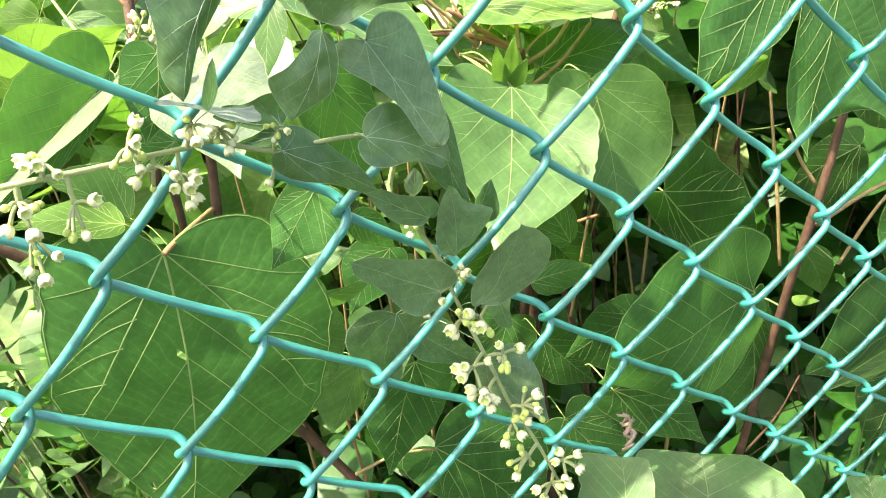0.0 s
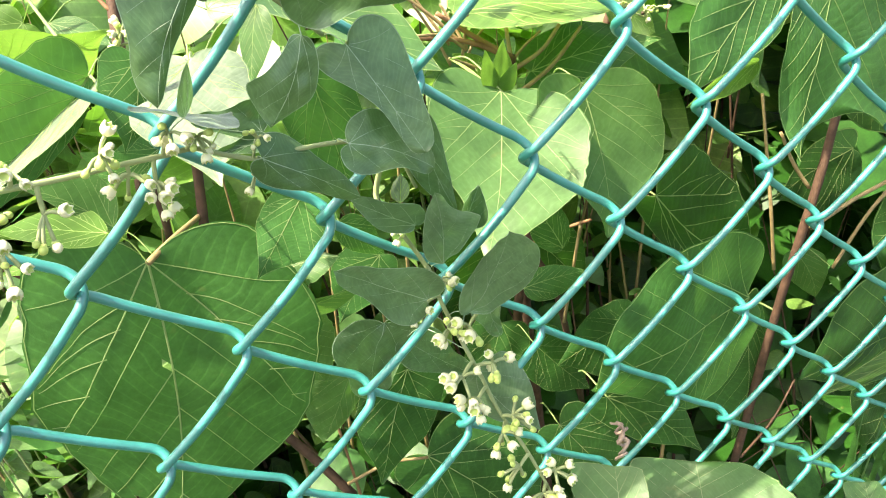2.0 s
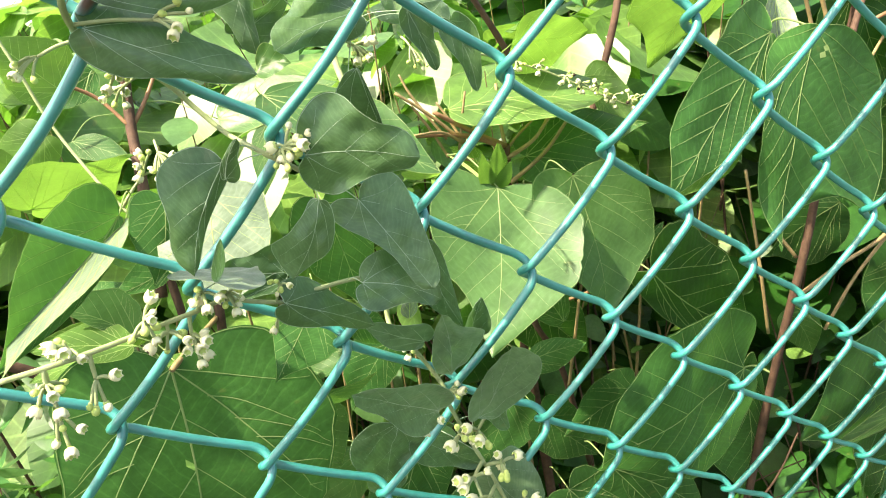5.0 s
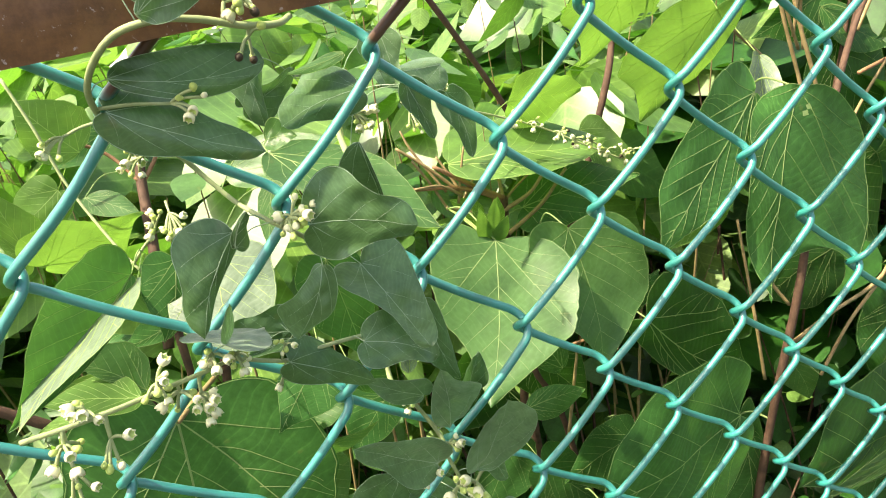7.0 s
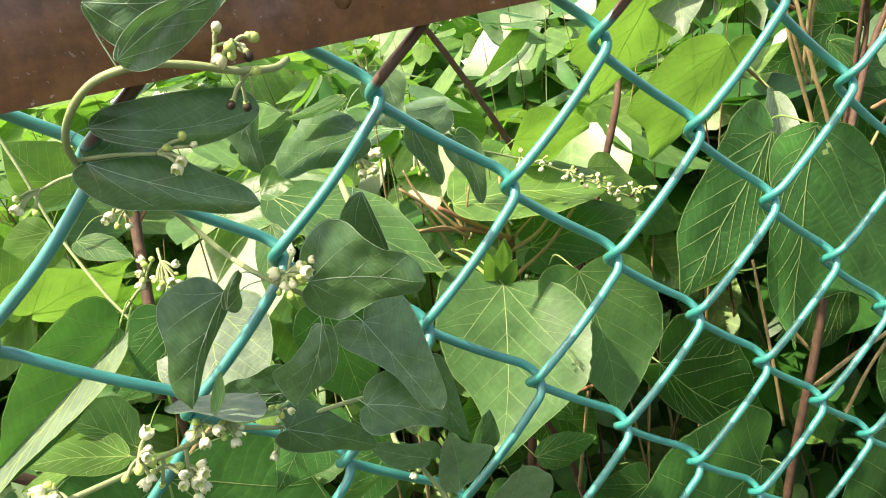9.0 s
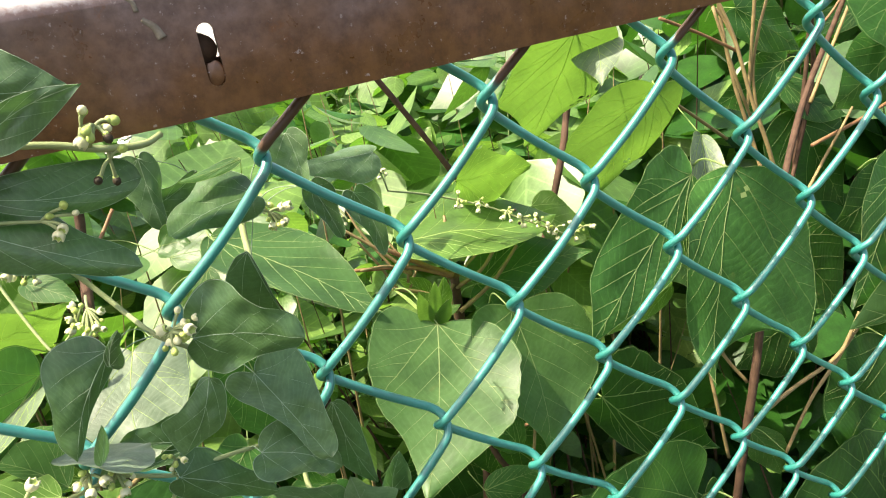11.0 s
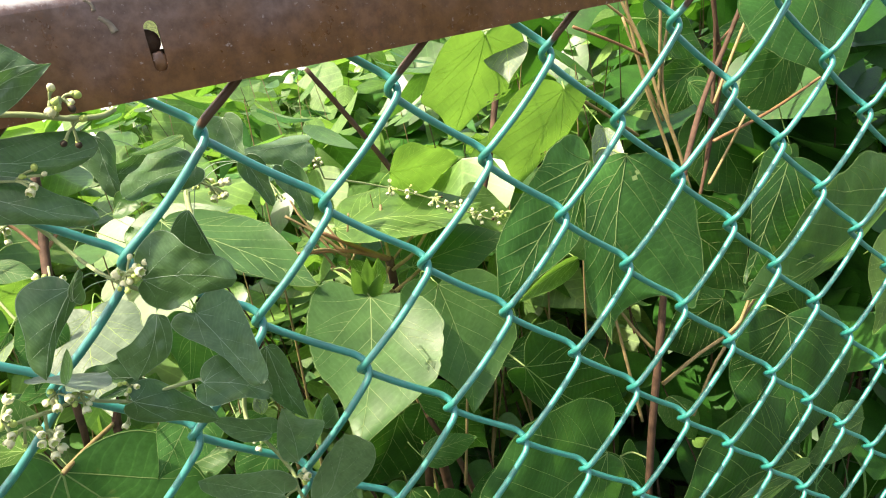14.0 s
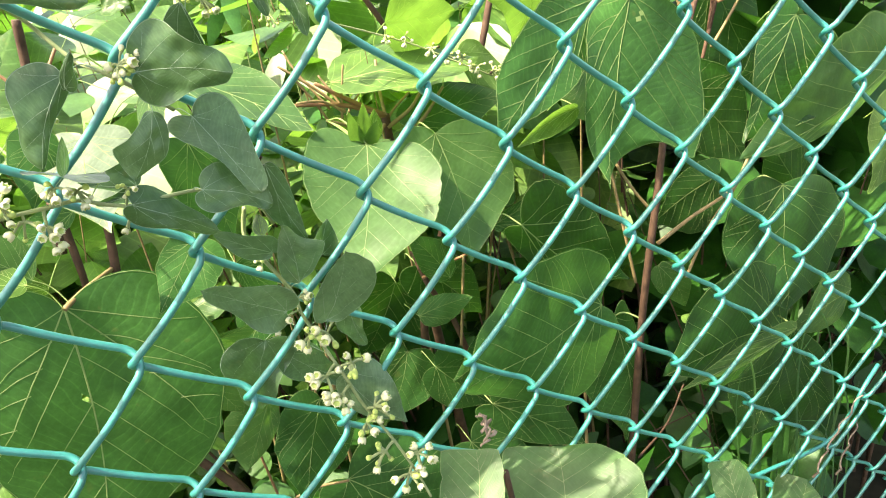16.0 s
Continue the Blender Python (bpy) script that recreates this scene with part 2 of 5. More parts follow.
DRIED = plain_material("dried_drip", (0.17, 0.14, 0.10), (0.30, 0.26, 0.20), 0.7, 400)
# soil colour darkened to carry the shade under the plants
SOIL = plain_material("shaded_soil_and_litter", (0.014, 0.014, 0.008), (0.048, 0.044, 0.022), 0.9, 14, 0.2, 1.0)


# ---- builders ----
def part(name, bm, mat, parent, label="", kind=""):
    """One mesh object under a thing or a part."""
    me = bpy.data.meshes.new(name)
    bm.to_mesh(me)
    bm.free()
    for m in mat if isinstance(mat, (list, tuple)) else [mat]:
        me.materials.append(m)
    me.shade_smooth()
    ob = new(name, me)
    ob.parent = parent
    return tagged(ob, label=label, kind=kind)


def smooth_line(pts, steps=6):
    """Catmull-Rom through the points."""
    p = [Vector(q) for q in pts]
    if len(p) < 3:
        return [p[0].lerp(p[-1], i / steps) for i in range(steps + 1)]
    p = [p[0] * 2 - p[1], *p, p[-1] * 2 - p[-2]]
    out = []
    for a, b, c, d in zip(p, p[1:], p[2:], p[3:]):
        for i in range(steps):
            t = i / steps
            out.append(0.5 * (2 * b + (c - a) * t + (2 * a - 5 * b + 4 * c - d) * t * t + (3 * b - a - 3 * c + d) * t ** 3))
    out.append(p[-2])
    return out


def tube(bm, line, r0, r1, sides=7, slot=0, wobble=0.0):
    """A tapered round tube along a line of points, closed at both ends."""
    rings, up = [], Vector((0.31, 0.17, 0.93))
    for i, q in enumerate(line):
        d = (line[min(i + 1, len(line) - 1)] - line[max(i - 1, 0)]).normalized()
        side = d.cross(up)
        side = side.normalized() if side.length > 1e-4 else d.orthogonal().normalized()
        up = side.cross(d).normalized()
        r = r0 + (r1 - r0) * i / max(1, len(line) - 1)
        r *= 1 + wobble * noise.noise(q * 90)
        rings.append([bm.verts.new(q + r * (math.cos(a) * side + math.sin(a) * up)) for a in (2 * math.pi * k / sides for k in range(sides))])
    faces = []
    for a, b in zip(rings, rings[1:]):
        for k in range(sides):
            faces.append(bm.faces.new((a[k], a[(k + 1) % sides], b[(k + 1) % sides], b[k])))
    faces += [bm.faces.new(rings[0][::-1]), bm.faces.new(rings[-1])]
    for f in faces:
        f.material_index = slot


def thing(name, label, category, at=(0, 0, 0), group="", kind=""):
    ob = new(name)
    ob.matrix_world = pose(*at)
    return tagged(ob, label=label, category=category, group=group, kind=kind)


OUTLINES = {
    "broad": [(0, 0), (-0.06, 0.20), (-0.085, 0.5), (-0.03, 0.78), (0.10, 0.95), (0.28, 1.0), (0.45, 0.96), (0.59, 0.78), (0.71, 0.52), (0.83, 0.25), (0.92, 0.10), (1, 0)],
    "lobed": [(0, 0), (-0.06, 0.20), (-0.085, 0.5), (-0.02, 0.78), (0.12, 0.93), (0.28, 0.97), (0.42, 1.0), (0.54, 0.99), (0.60, 0.76), (0.68, 0.50), (0.82, 0.26), (0.92, 0.11), (1, 0)],
    "blunt": [(0, 0), (-0.05, 0.22), (-0.07, 0.52), (0.01, 0.80), (0.14, 0.95), (0.30, 1.0), (0.46, 0.97), (0.60, 0.90), (0.73, 0.80), (0.83, 0.60), (0.91, 0.32), (1, 0)],
    "corner": [(0, 0), (-0.05, 0.25), (-0.03, 0.55), (0.07, 0.80), (0.20, 0.95), (0.36, 1.02), (0.54, 1.02), (0.70, 0.95), (0.745, 0.86), (0.70, 0.60), (0.72, 0.40), (0.80, 0.20), (0.90, 0.07), (1, 0)],
    "square": [(0, 0), (-0.03, 0.30), (0.05, 0.62), (0.25, 0.88), (0.50, 1.0), (0.74, 1.0), (0.93, 0.97), (1.0, 0.86), (1.01, 0.45), (1, 0)],
    "clipped": [(0, 0), (-0.03, 0.30), (0.05, 0.62), (0.25, 0.92), (0.50, 1.0), (0.66, 0.97), (0.82, 0.84), (0.88, 0.78), (1.0, 0.56), (1.01, 0.3), (1, 0)],
    "lobe_round": [(0, 0), (-0.05, 0.30), (-0.07, 0.62), (0.0, 0.86), (0.12, 0.97), (0.27, 1.0), (0.41, 0.96), (0.52, 0.86), (0.61, 0.65), (0.71, 0.40), (0.82, 0.23), (0.92, 0.10), (1, 0)],
    "lobe_soft": [(0, 0), (-0.05, 0.30), (-0.03, 0.66), (0.08, 0.90), (0.22, 1.0), (0.38, 0.98), (0.52, 0.95), (0.60, 0.87), (0.68, 0.67), (0.78, 0.45), (0.89, 0.22), (1, 0)],
    "shoulder": [(0, 0), (-0.11, 0.25), (-0.08, 0.55), (0.08, 0.82), (0.28, 0.95), (0.46, 1.0), (0.56, 0.92), (0.67, 0.72), (0.80, 0.56), (0.88, 0.36), (0.95, 0.15), (1, 0)],
    "basal": [(0, 0), (-0.12, 0.28), (-0.13, 0.62), (-0.02, 0.90), (0.18, 1.0), (0.38, 0.97), (0.54, 0.76), (0.68, 0.53), (0.84, 0.29), (0.94, 0.14), (1, 0)],
    "heart_wide": [(0, 0), (-0.07, 0.19), (-0.10, 0.55), (-0.03, 0.88), (0.12, 1.0), (0.34, 0.87), (0.47, 0.75), (0.67, 0.56), (0.87, 0.41), (0.97, 0.26), (1, 0)],
    "heart_slim": [(0, 0), (-0.09, 0.35), (-0.11, 0.7), (-0.05, 1.0), (0.10, 0.93), (0.22, 0.72), (0.36, 0.52), (0.55, 0.35), (0.82, 0.35), (0.95, 0.27), (1, 0)],
    "flare": [(0, 0), (0.02, 0.15), (0.08, 0.27), (0.26, 0.43), (0.48, 0.70), (0.60, 0.95), (0.66, 1.0), (0.74, 0.88), (0.84, 0.60), (0.94, 0.27), (1, 0)],
    "late": [(0, 0), (0.0, 0.35), (0.06, 0.65), (0.20, 0.88), (0.36, 0.98), (0.53, 1.0), (0.66, 0.80), (0.78, 0.55), (0.90, 0.25), (1, 0)],
    "barb": [(0, 0), (0.04, 0.30), (0.15, 0.57), (0.30, 0.81), (0.44, 0.97), (0.51, 1.0), (0.56, 0.84), (0.64, 0.50), (0.75, 0.29), (0.88, 0.19), (0.96, 0.12), (1, 0)],
    "moon": [(0, 0), (-0.07, 0.28), (-0.05, 0.62), (0.06, 0.90), (0.20, 1.0), (0.34, 0.90), (0.48, 0.69), (0.62, 0.53), (0.78, 0.46), (0.92, 0.31), (1, 0)],
    "spoon": [(0, 0), (0.02, 0.30), (0.10, 0.60), (0.28, 0.86), (0.5, 1.0), (0.72, 0.97), (0.88, 0.78), (0.97, 0.42), (1, 0)],
    "ovate": [(0, 0), (0.0, 0.28), (0.06, 0.62), (0.17, 0.88), (0.32, 1.0), (0.48, 0.95), (0.64, 0.75), (0.78, 0.5), (0.90, 0.24), (1, 0)],
}
STEMS = {}
leaf_count = [0]


def resampled(line, count):
    """The same line with the given number of points."""
    out = []
    for i in range(count):
        x = i / (count - 1) * (len(line) - 1)
        k = min(int(x), len(line) - 2)
        out.append(line[k].lerp(line[k + 1], x - k))
    return out


def leaf(plant, kind, base, tip, side, left, right, tone=0.5, cup=None, holes=(), scars=()):
    """One leaf blade with its ribs and stalk. side: across the blade; left, right: half widths; tone: 0 dark, 1 and
    more pale, for leaf age and also for shade, sun and gloss put into the colour.
    """
    leaf_count[0] += 1
    rnd = random.Random(leaf_count[0] * 7 + 3)
    base, tip, side = Vector(base), Vector(tip), Vector(side)
    along = tip - base
    length = along.length
    along.normalize()
    side = (side - along * side.dot(along)).normalized()
    face = along.cross(side)
    vine_leaf = "moon" in kind or plant.name.startswith("twining")
    pair = (kind, kind) if isinstance(kind, str) else kind
    outlines = [resampled(smooth_line([(u, w, 0) for u, w in OUTLINES[k]], 4), 45) for k in pair]
    rows, cols = 45, 12 if along.length * length > 0.055 and not vine_leaf else 6
    droop = rnd.uniform(0.02, 0.10) * (0.8 if vine_leaf else 1.0)
    cup = (rnd.choice((-1, 1)) * rnd.uniform(0.15, 0.42) if vine_leaf else rnd.uniform(-0.16, 0.10)) if cup is None else cup
    wave, phase, turns = rnd.uniform(0.03, 0.07) * (2.0 if vine_leaf else 1.0), rnd.uniform(0, 6.3), rnd.uniform(1.0, 2.0)
    ragged = 0.0 if vine_leaf else rnd.uniform(0.04, 0.085)
    sway = rnd.uniform(-0.07, 0.07)
    seed = rnd.uniform(0, 50)
    wide = (left + right) / 2

    def place(t, s, lift=0.0):
        """t: along the rib; s: -1 to 1 across the blade."""
        i = min(t, 0.9999) * (rows - 1)
        k = int(i)
        outline = outlines[0 if s < 0 else 1]
        m = outline[k].lerp(outline[k + 1], i - k)
        a = abs(s)
        edge = 1 + ragged * (noise.noise(Vector((t * 9 + seed, s * 1.2, 3))) + 0.6 * noise.noise(Vector((t * 26 + seed, s, 7)))) * a * a
        rib = t * (rows - 1) / (rows - 1)
        u = rib + (m.x - rib) * a
        v = m.y * a * edge * (left if s < 0 else right) * (1 if s > 0 else -1)
        h = cup * wide * a * a * m.y - droop * length * u * u + droop * length * 0.55 * u
        h += wave * wide * a * a * math.sin(phase + turns * 6.28 * t + (1.3 if s < 0 else 0))
        h += 0.07 * wide * noise.noise(Vector((u * 2.6 + seed, v / wide * 1.6, 1)))
        if vine_leaf:
            h += 0.09 * wide * noise.noise(Vector((u * 4.5 + seed, v / wide * 2.6, 5)))
        else:
            h += 0.0025 * wide * (0.4 - math.cos(2 * math.pi * (u - 0.45 * a * m.y - 0.13) / 0.155)) * min(1.0, 4 * a) * 0.5
        v += sway * length * math.sin(math.pi * max(0.0, min(1.0, u)))
        return base + along * (u * length) + side * v + face * (h + lift)

    bm = bmesh.new()
    net = bm.loops.layers.uv.new("vein_net")
    grid, spots = [], {}
    for r in range(rows):
        t = r / (rows - 1)
        if r in (0, rows - 1):
            grid.append([bm.verts.new(place(t, 0.0))] * (2 * cols + 1))
            spots[grid[-1][0]] = (t, 0.0)
        else:
            grid.append([bm.verts.new(place(t, c / cols)) for c in range(-cols, cols + 1)])
            for c, v in zip(range(-cols, cols + 1), grid[-1]):
                a = abs(c / cols)
                outline = outlines[0 if c < 0 else 1]
                u, w = t + (outline[r].x - t) * a, outline[r].y * a
                spots[v] = ((0.7 * u - 0.7 * w * wide / length), 0.7 * u + 0.7 * w * wide / length)
    for a, b in zip(grid, grid[1:]):
        for c in range(2 * cols):
            q = []
            for v in (a[c], b[c], b[c + 1], a[c + 1]):
                if v not in q:
                    q.append(v)
            if len(q) > 2:
                f = bm.faces.new(q)
                for loop in f.loops:
                    loop[net].uv = spots[loop.vert]

    for marks, gone in ((holes, True), (scars, False)):
        for t, s in marks:
            at = place(t, s)
            f = min(bm.faces, key=lambda f: (f.calc_center_median() - at).length)
            if gone:
                bm.faces.remove(f)
            else:
                f.material_index = 1

    def rib(ts, r0, r1, paint=1):
        """A raised vein through the given (t, s) spots."""
        pts = [place(t, s) for t, s in ts]
        prev, lift = None, 0.0001 if cols > 6 else 0.00004
        for i, (p, (t, s)) in enumerate(zip(pts, ts)):
            d = (pts[min(i + 1, len(pts) - 1)] - pts[max(i - 1, 0)]).normalized()
            w = d.cross(face).normalized() * (r0 + (r1 - r0) * i / (len(pts) - 1))
            now = [bm.verts.new(p - w + face * lift), bm.verts.new(p + face * (lift * 1.5 + w.length * 0.7)), bm.verts.new(p + w + face * lift)]
            if prev:
                for k in (0, 1):
                    bm.faces.new((prev[k], prev[k + 1], now[k + 1], now[k])).material_index = paint
            prev = now

    thick = max(0.0002, min(0.00056, length * 0.0035)) * (0.5 if vine_leaf else 1.0)
    margins = {}
    for sgn, outline in zip((-1, 1), outlines):
        margins[sgn] = []
        for r in range(91):
            x = r / 90 * 0.9999 * (rows - 1)
            margins[sgn].append((r / 90, outline[int(x)].lerp(outline[int(x) + 1], x % 1)))

    def spot(u, w, last, margin):
        """The (t, s) of a point at u along and w across the blade, nearest to the last one, or None off it."""
        best, before = None, None
        for t, m in margin:
            if m.y <= w * 1.02:
                before = None
                continue
            a = w / m.y
            off = t + (m.x - t) * a - u
            if before and (before[0] <= 0 < off or off <= 0 < before[0]):
                f = before[0] / (before[0] - off)
                q = (before[1] + (t - before[1]) * f, before[2] + (a - before[2]) * f)
                d = abs(q[0] - last)
                if best is None or d < best[0]:
                    best = (d, q)
            before = (off, t, a)
        return best[1] if best else None

    def vein(u0, w0, u1, w1, bend, sgn, r0, r1, steps=14, paint=1):
        """A rib from (u0, w0) towards (u1, w1), cut off at the edge."""
        ts, last = [], u0
        steps *= 3 if cols > 6 else 1
        for k in range(steps + 1):
            x = k / steps
            q = spot(u0 + (u1 - u0) * x + bend * math.sin(math.pi * x), w0 + (w1 - w0) * x, last, margins[sgn]) if x > 0 or w0 > 0 else (max(u0, 0.0), 0.0)
            if q is None or q[1] > 0.97 or (ts and abs(q[0] - last) > 0.2):
                if ts:
                    break
                continue
            ts.append((q[0], sgn * q[1]))
            last = q[0]
        if len(ts) > 2:
            rib(ts, r0, r1, paint)

    rib([(i / 45, 0.0) for i in range(45)], thick, thick * 0.3)
    for sgn in (-1, 1):
        if vine_leaf:
            vein(0.0, 0.0, 0.62, 0.95, -0.05, sgn, thick * 0.7, thick * 0.2)
            vein(0.0, 0.0, 0.10, 1.0, 0.03, sgn, thick * 0.5, thick * 0.15)
            vein(0.34, 0.0, 0.80, 0.7, -0.02, sgn, thick * 0.45, thick * 0.15)
            vein(0.60, 0.0, 0.92, 0.5, -0.01, sgn, thick * 0.35, thick * 0.12)
            continue
        slope = 0.60 + rnd.uniform(-0.04, 0.04)
        vein(0.0, 0.0, slope, 1.05, -0.015, sgn, thick * 0.75, thick * 0.28, 20)
        vein(0.0, 0.0, 0.10, 1.05, 0.02, sgn, thick * 0.5, thick * 0.18)
        for f in (0.16, 0.30, 0.44, 0.58, 0.74):
            f += rnd.uniform(-0.025, 0.025)
            vein(slope * f, 1.05 * f, slope * f + 0.16 * (1 - f) + 0.04, 1.05 * f + 0.70, -0.025, sgn, thick * 0.42, thick * 0.16, 12)
        for u0 in (0.13, 0.30, 0.45, 0.60, 0.74, 0.86):
            vein(u0 + rnd.uniform(-0.02, 0.02), 0.0, u0 + 0.40, 0.80, -0.012, sgn, thick * 0.45, thick * 0.16)
    # pale rim in vein colour stands in for light on the blade's edge
    for sgn in (-1, 1):
        rib([(i / 40, sgn * 0.985) for i in range(1, 40)], thick * (0.8 if vine_leaf else 0.35), thick * 0.3)
    near = None
    for q in STEMS.get(plant.name, ()):
        d = (q - base).length
        if near is None or d < near[0]:
            near = (d, q)
    if near and near[0] > 0.004:
        q = near[1] if near[0] < 0.06 else base + Vector((0.004, 0.035, -0.012))
        span = (q - base).length
        bow = base.lerp(q, 0.5) + Vector((0, 0.12 * span, 0.10 * span)) - along * 0.06 * span
        tube(bm, smooth_line([place(0, 0), bow, q], 6), thick * 1.4, thick * 1.7, 6, 1)
    slot = (4 if tone < 0.42 else 6) if vine_leaf and tone < 0.7 else (0 if tone < 0.33 else 1 if tone < 0.58 else 2 if tone < 0.88 else 3 if tone < 1.1 else 5)
    return part("leaf", bm, [BLADE[slot], VINE_VEIN if slot in (4, 6) else YOUNG_VEIN if slot in (3, 5) else VEIN], plant)


def stem(plant, name, r0, r1, *pts):
    """A branch, twig or stalk through the given places."""
    line = smooth_line(pts, 7)
    STEMS.setdefault(plant.name, []).extend(line)
    bm = bmesh.new()
    tube(bm, line, r0, r1, 8, 0, 0.12)
    mat = {"branch": BARK, "twig": REDTWIG, "petiole": TWIG, "stem": GREEN_STEM, "cane": TWIG}[name]
    return part(name, bm, mat, plant)


def ball(bm, at, r, slot=0, squash=1.0, axis=Vector((0, 0, 1))):
    turn = axis.to_track_quat("Z", "Y").to_matrix().to_4x4()
    made = bmesh.ops.create_icosphere(bm, subdivisions=2, radius=r, matrix=Matrix.Translation(at) @ turn @ Matrix.Diagonal((1, 1, squash, 1)))
    for v in made["verts"]:
        for f in v.link_faces:
            f.material_index = slot


def flower_mesh():
    """A small bell-shaped flower with a notched rim, looking along +z."""
    bm = bmesh.new()
    rings = []
    for z, r in ((-0.0009, 0.0005), (-0.0006, 0.0010), (0.0001, 0.00138), (0.0008, 0.00146), (0.0014, 0.00128), (0.0014, 0.0009), (0.0009, 0.0006)):
        ring = []
        for k in range(18):
            a = 2 * math.pi * k / 18
            lobe = math.cos(6 * a)
            rim = 1.0 if z > 0.0012 else 0.35
            ring.append(bm.verts.new((r * (1 + 0.10 * lobe * rim) * math.cos(a), r * (1 + 0.10 * lobe * rim) * math.sin(a), z + 0.0003 * rim * lobe * (r > 0.0008))))
        rings.append(ring)
    for i, (a, b) in enumerate(zip(rings, rings[1:])):
        for k in range(18):
            bm.faces.new((a[k], a[(k + 1) % 18], b[(k + 1) % 18], b[k])).material_index = 1 if i in (0, 5) else 0
    bm.faces.new(rings[-1]).material_index = 1
    me = bpy.data.meshes.new("flower")
    bm.to_mesh(me)
    bm.free()
    for m in (PETAL, BUD, DARK):
        me.materials.append(m)
    me.shade_smooth()
    return me


def bud_mesh(mat):
    bm = bmesh.new()
    ball(bm, Vector((0, 0, 0)), 0.0010, 0, 1.12)
    ball(bm, Vector((0, 0, -0.0009)), 0.0007, 1, 1.0)
    me = bpy.data.meshes.new("bud")
    bm.to_mesh(me)
    bm.free()
    for m in (mat, BUD):
        me.materials.append(m)
    me.shade_smooth()
    return me


FLOWER, BUD_GREEN, BUD_CREAM, BUD_DARK = flower_mesh(), bud_mesh(BUD), bud_mesh(PETAL), bud_mesh(DARK)


def flower_cluster(plant, at, count, size, seed):
    """A short branching stalk with open flowers and buds at its ends."""
    rnd = random.Random(seed)
    at = Vector(at)
    near = min(STEMS[plant.name], key=lambda q: (q - at).length)
    bm = bmesh.new()
    heart = at.lerp(near, 0.25) if (at - near).length < 0.03 else at + Vector((0, 0.004, 0.004))
    root = near if (at - near).length < 0.03 else at + Vector((0, 0.012, 0.006))
    tube(bm, smooth_line([root, root.lerp(heart, 0.5) + Vector((0, 0, 0.0005)), heart], 4), 0.0006 * size, 0.0005 * size, 6)
    ends = []
    for k in range(count):
        way = Vector((rnd.uniform(-1, 1), rnd.uniform(-1, 0.5), rnd.uniform(-1, 0.75))).normalized()
        reach = rnd.uniform(0.0018, 0.0048) * size
        end = at + way * reach + Vector((0, 0, -0.0008))
        tube(bm, smooth_line([heart, heart.lerp(end, 0.5) + Vector((0, 0, 0.0006)), end], 3), 0.00040 * size, 0.00050 * size, 6)
        ends.append((end, way))
    cluster = part("flower_stalk", bm, GREEN_STEM, plant, "greenish stalks with small cream flowers and buds")
    for end, way in ends:
        x = rnd.random()
        me = BUD_DARK if rnd.random() < 0.015 else FLOWER if x < (0.48 if size > 0.85 else 0.30) else BUD_CREAM if x < 0.60 else BUD_GREEN
        ob = new("flower" if me is FLOWER else "bud", me)
        ob.matrix_world = Matrix.Translation(end + way * 0.0008 * size) @ (way + Vector((0, -0.3, -0.3))).to_track_quat("Z", "Y").to_matrix().to_4x4() @ Matrix.Diagonal((*(size * rnd.uniform(0.78, 1.15),) * 3, 1))
        ob.parent = cluster
    return cluster


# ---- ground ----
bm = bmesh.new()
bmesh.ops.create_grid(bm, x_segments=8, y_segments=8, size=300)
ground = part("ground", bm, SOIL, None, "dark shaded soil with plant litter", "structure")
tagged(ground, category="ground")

# ---- chain-link fence ----
HX, HZ, X0, Z0, FENCE_Y, R = 0.03477, 0.03625, -0.0240, 1.0760, 0.197, 0.00153
WEAVE = 0.0043  # half the depth of the weave, at the middle of the wire
RAIL_SLOPE = -0.0165
fence = thing("chain_link_fence", "teal plastic-coated chain-link fence with a rusty brown steel top rail", "fence", (0.3, FENCE_Y, 0))
fence_inverse = fence.matrix_world.inverted()


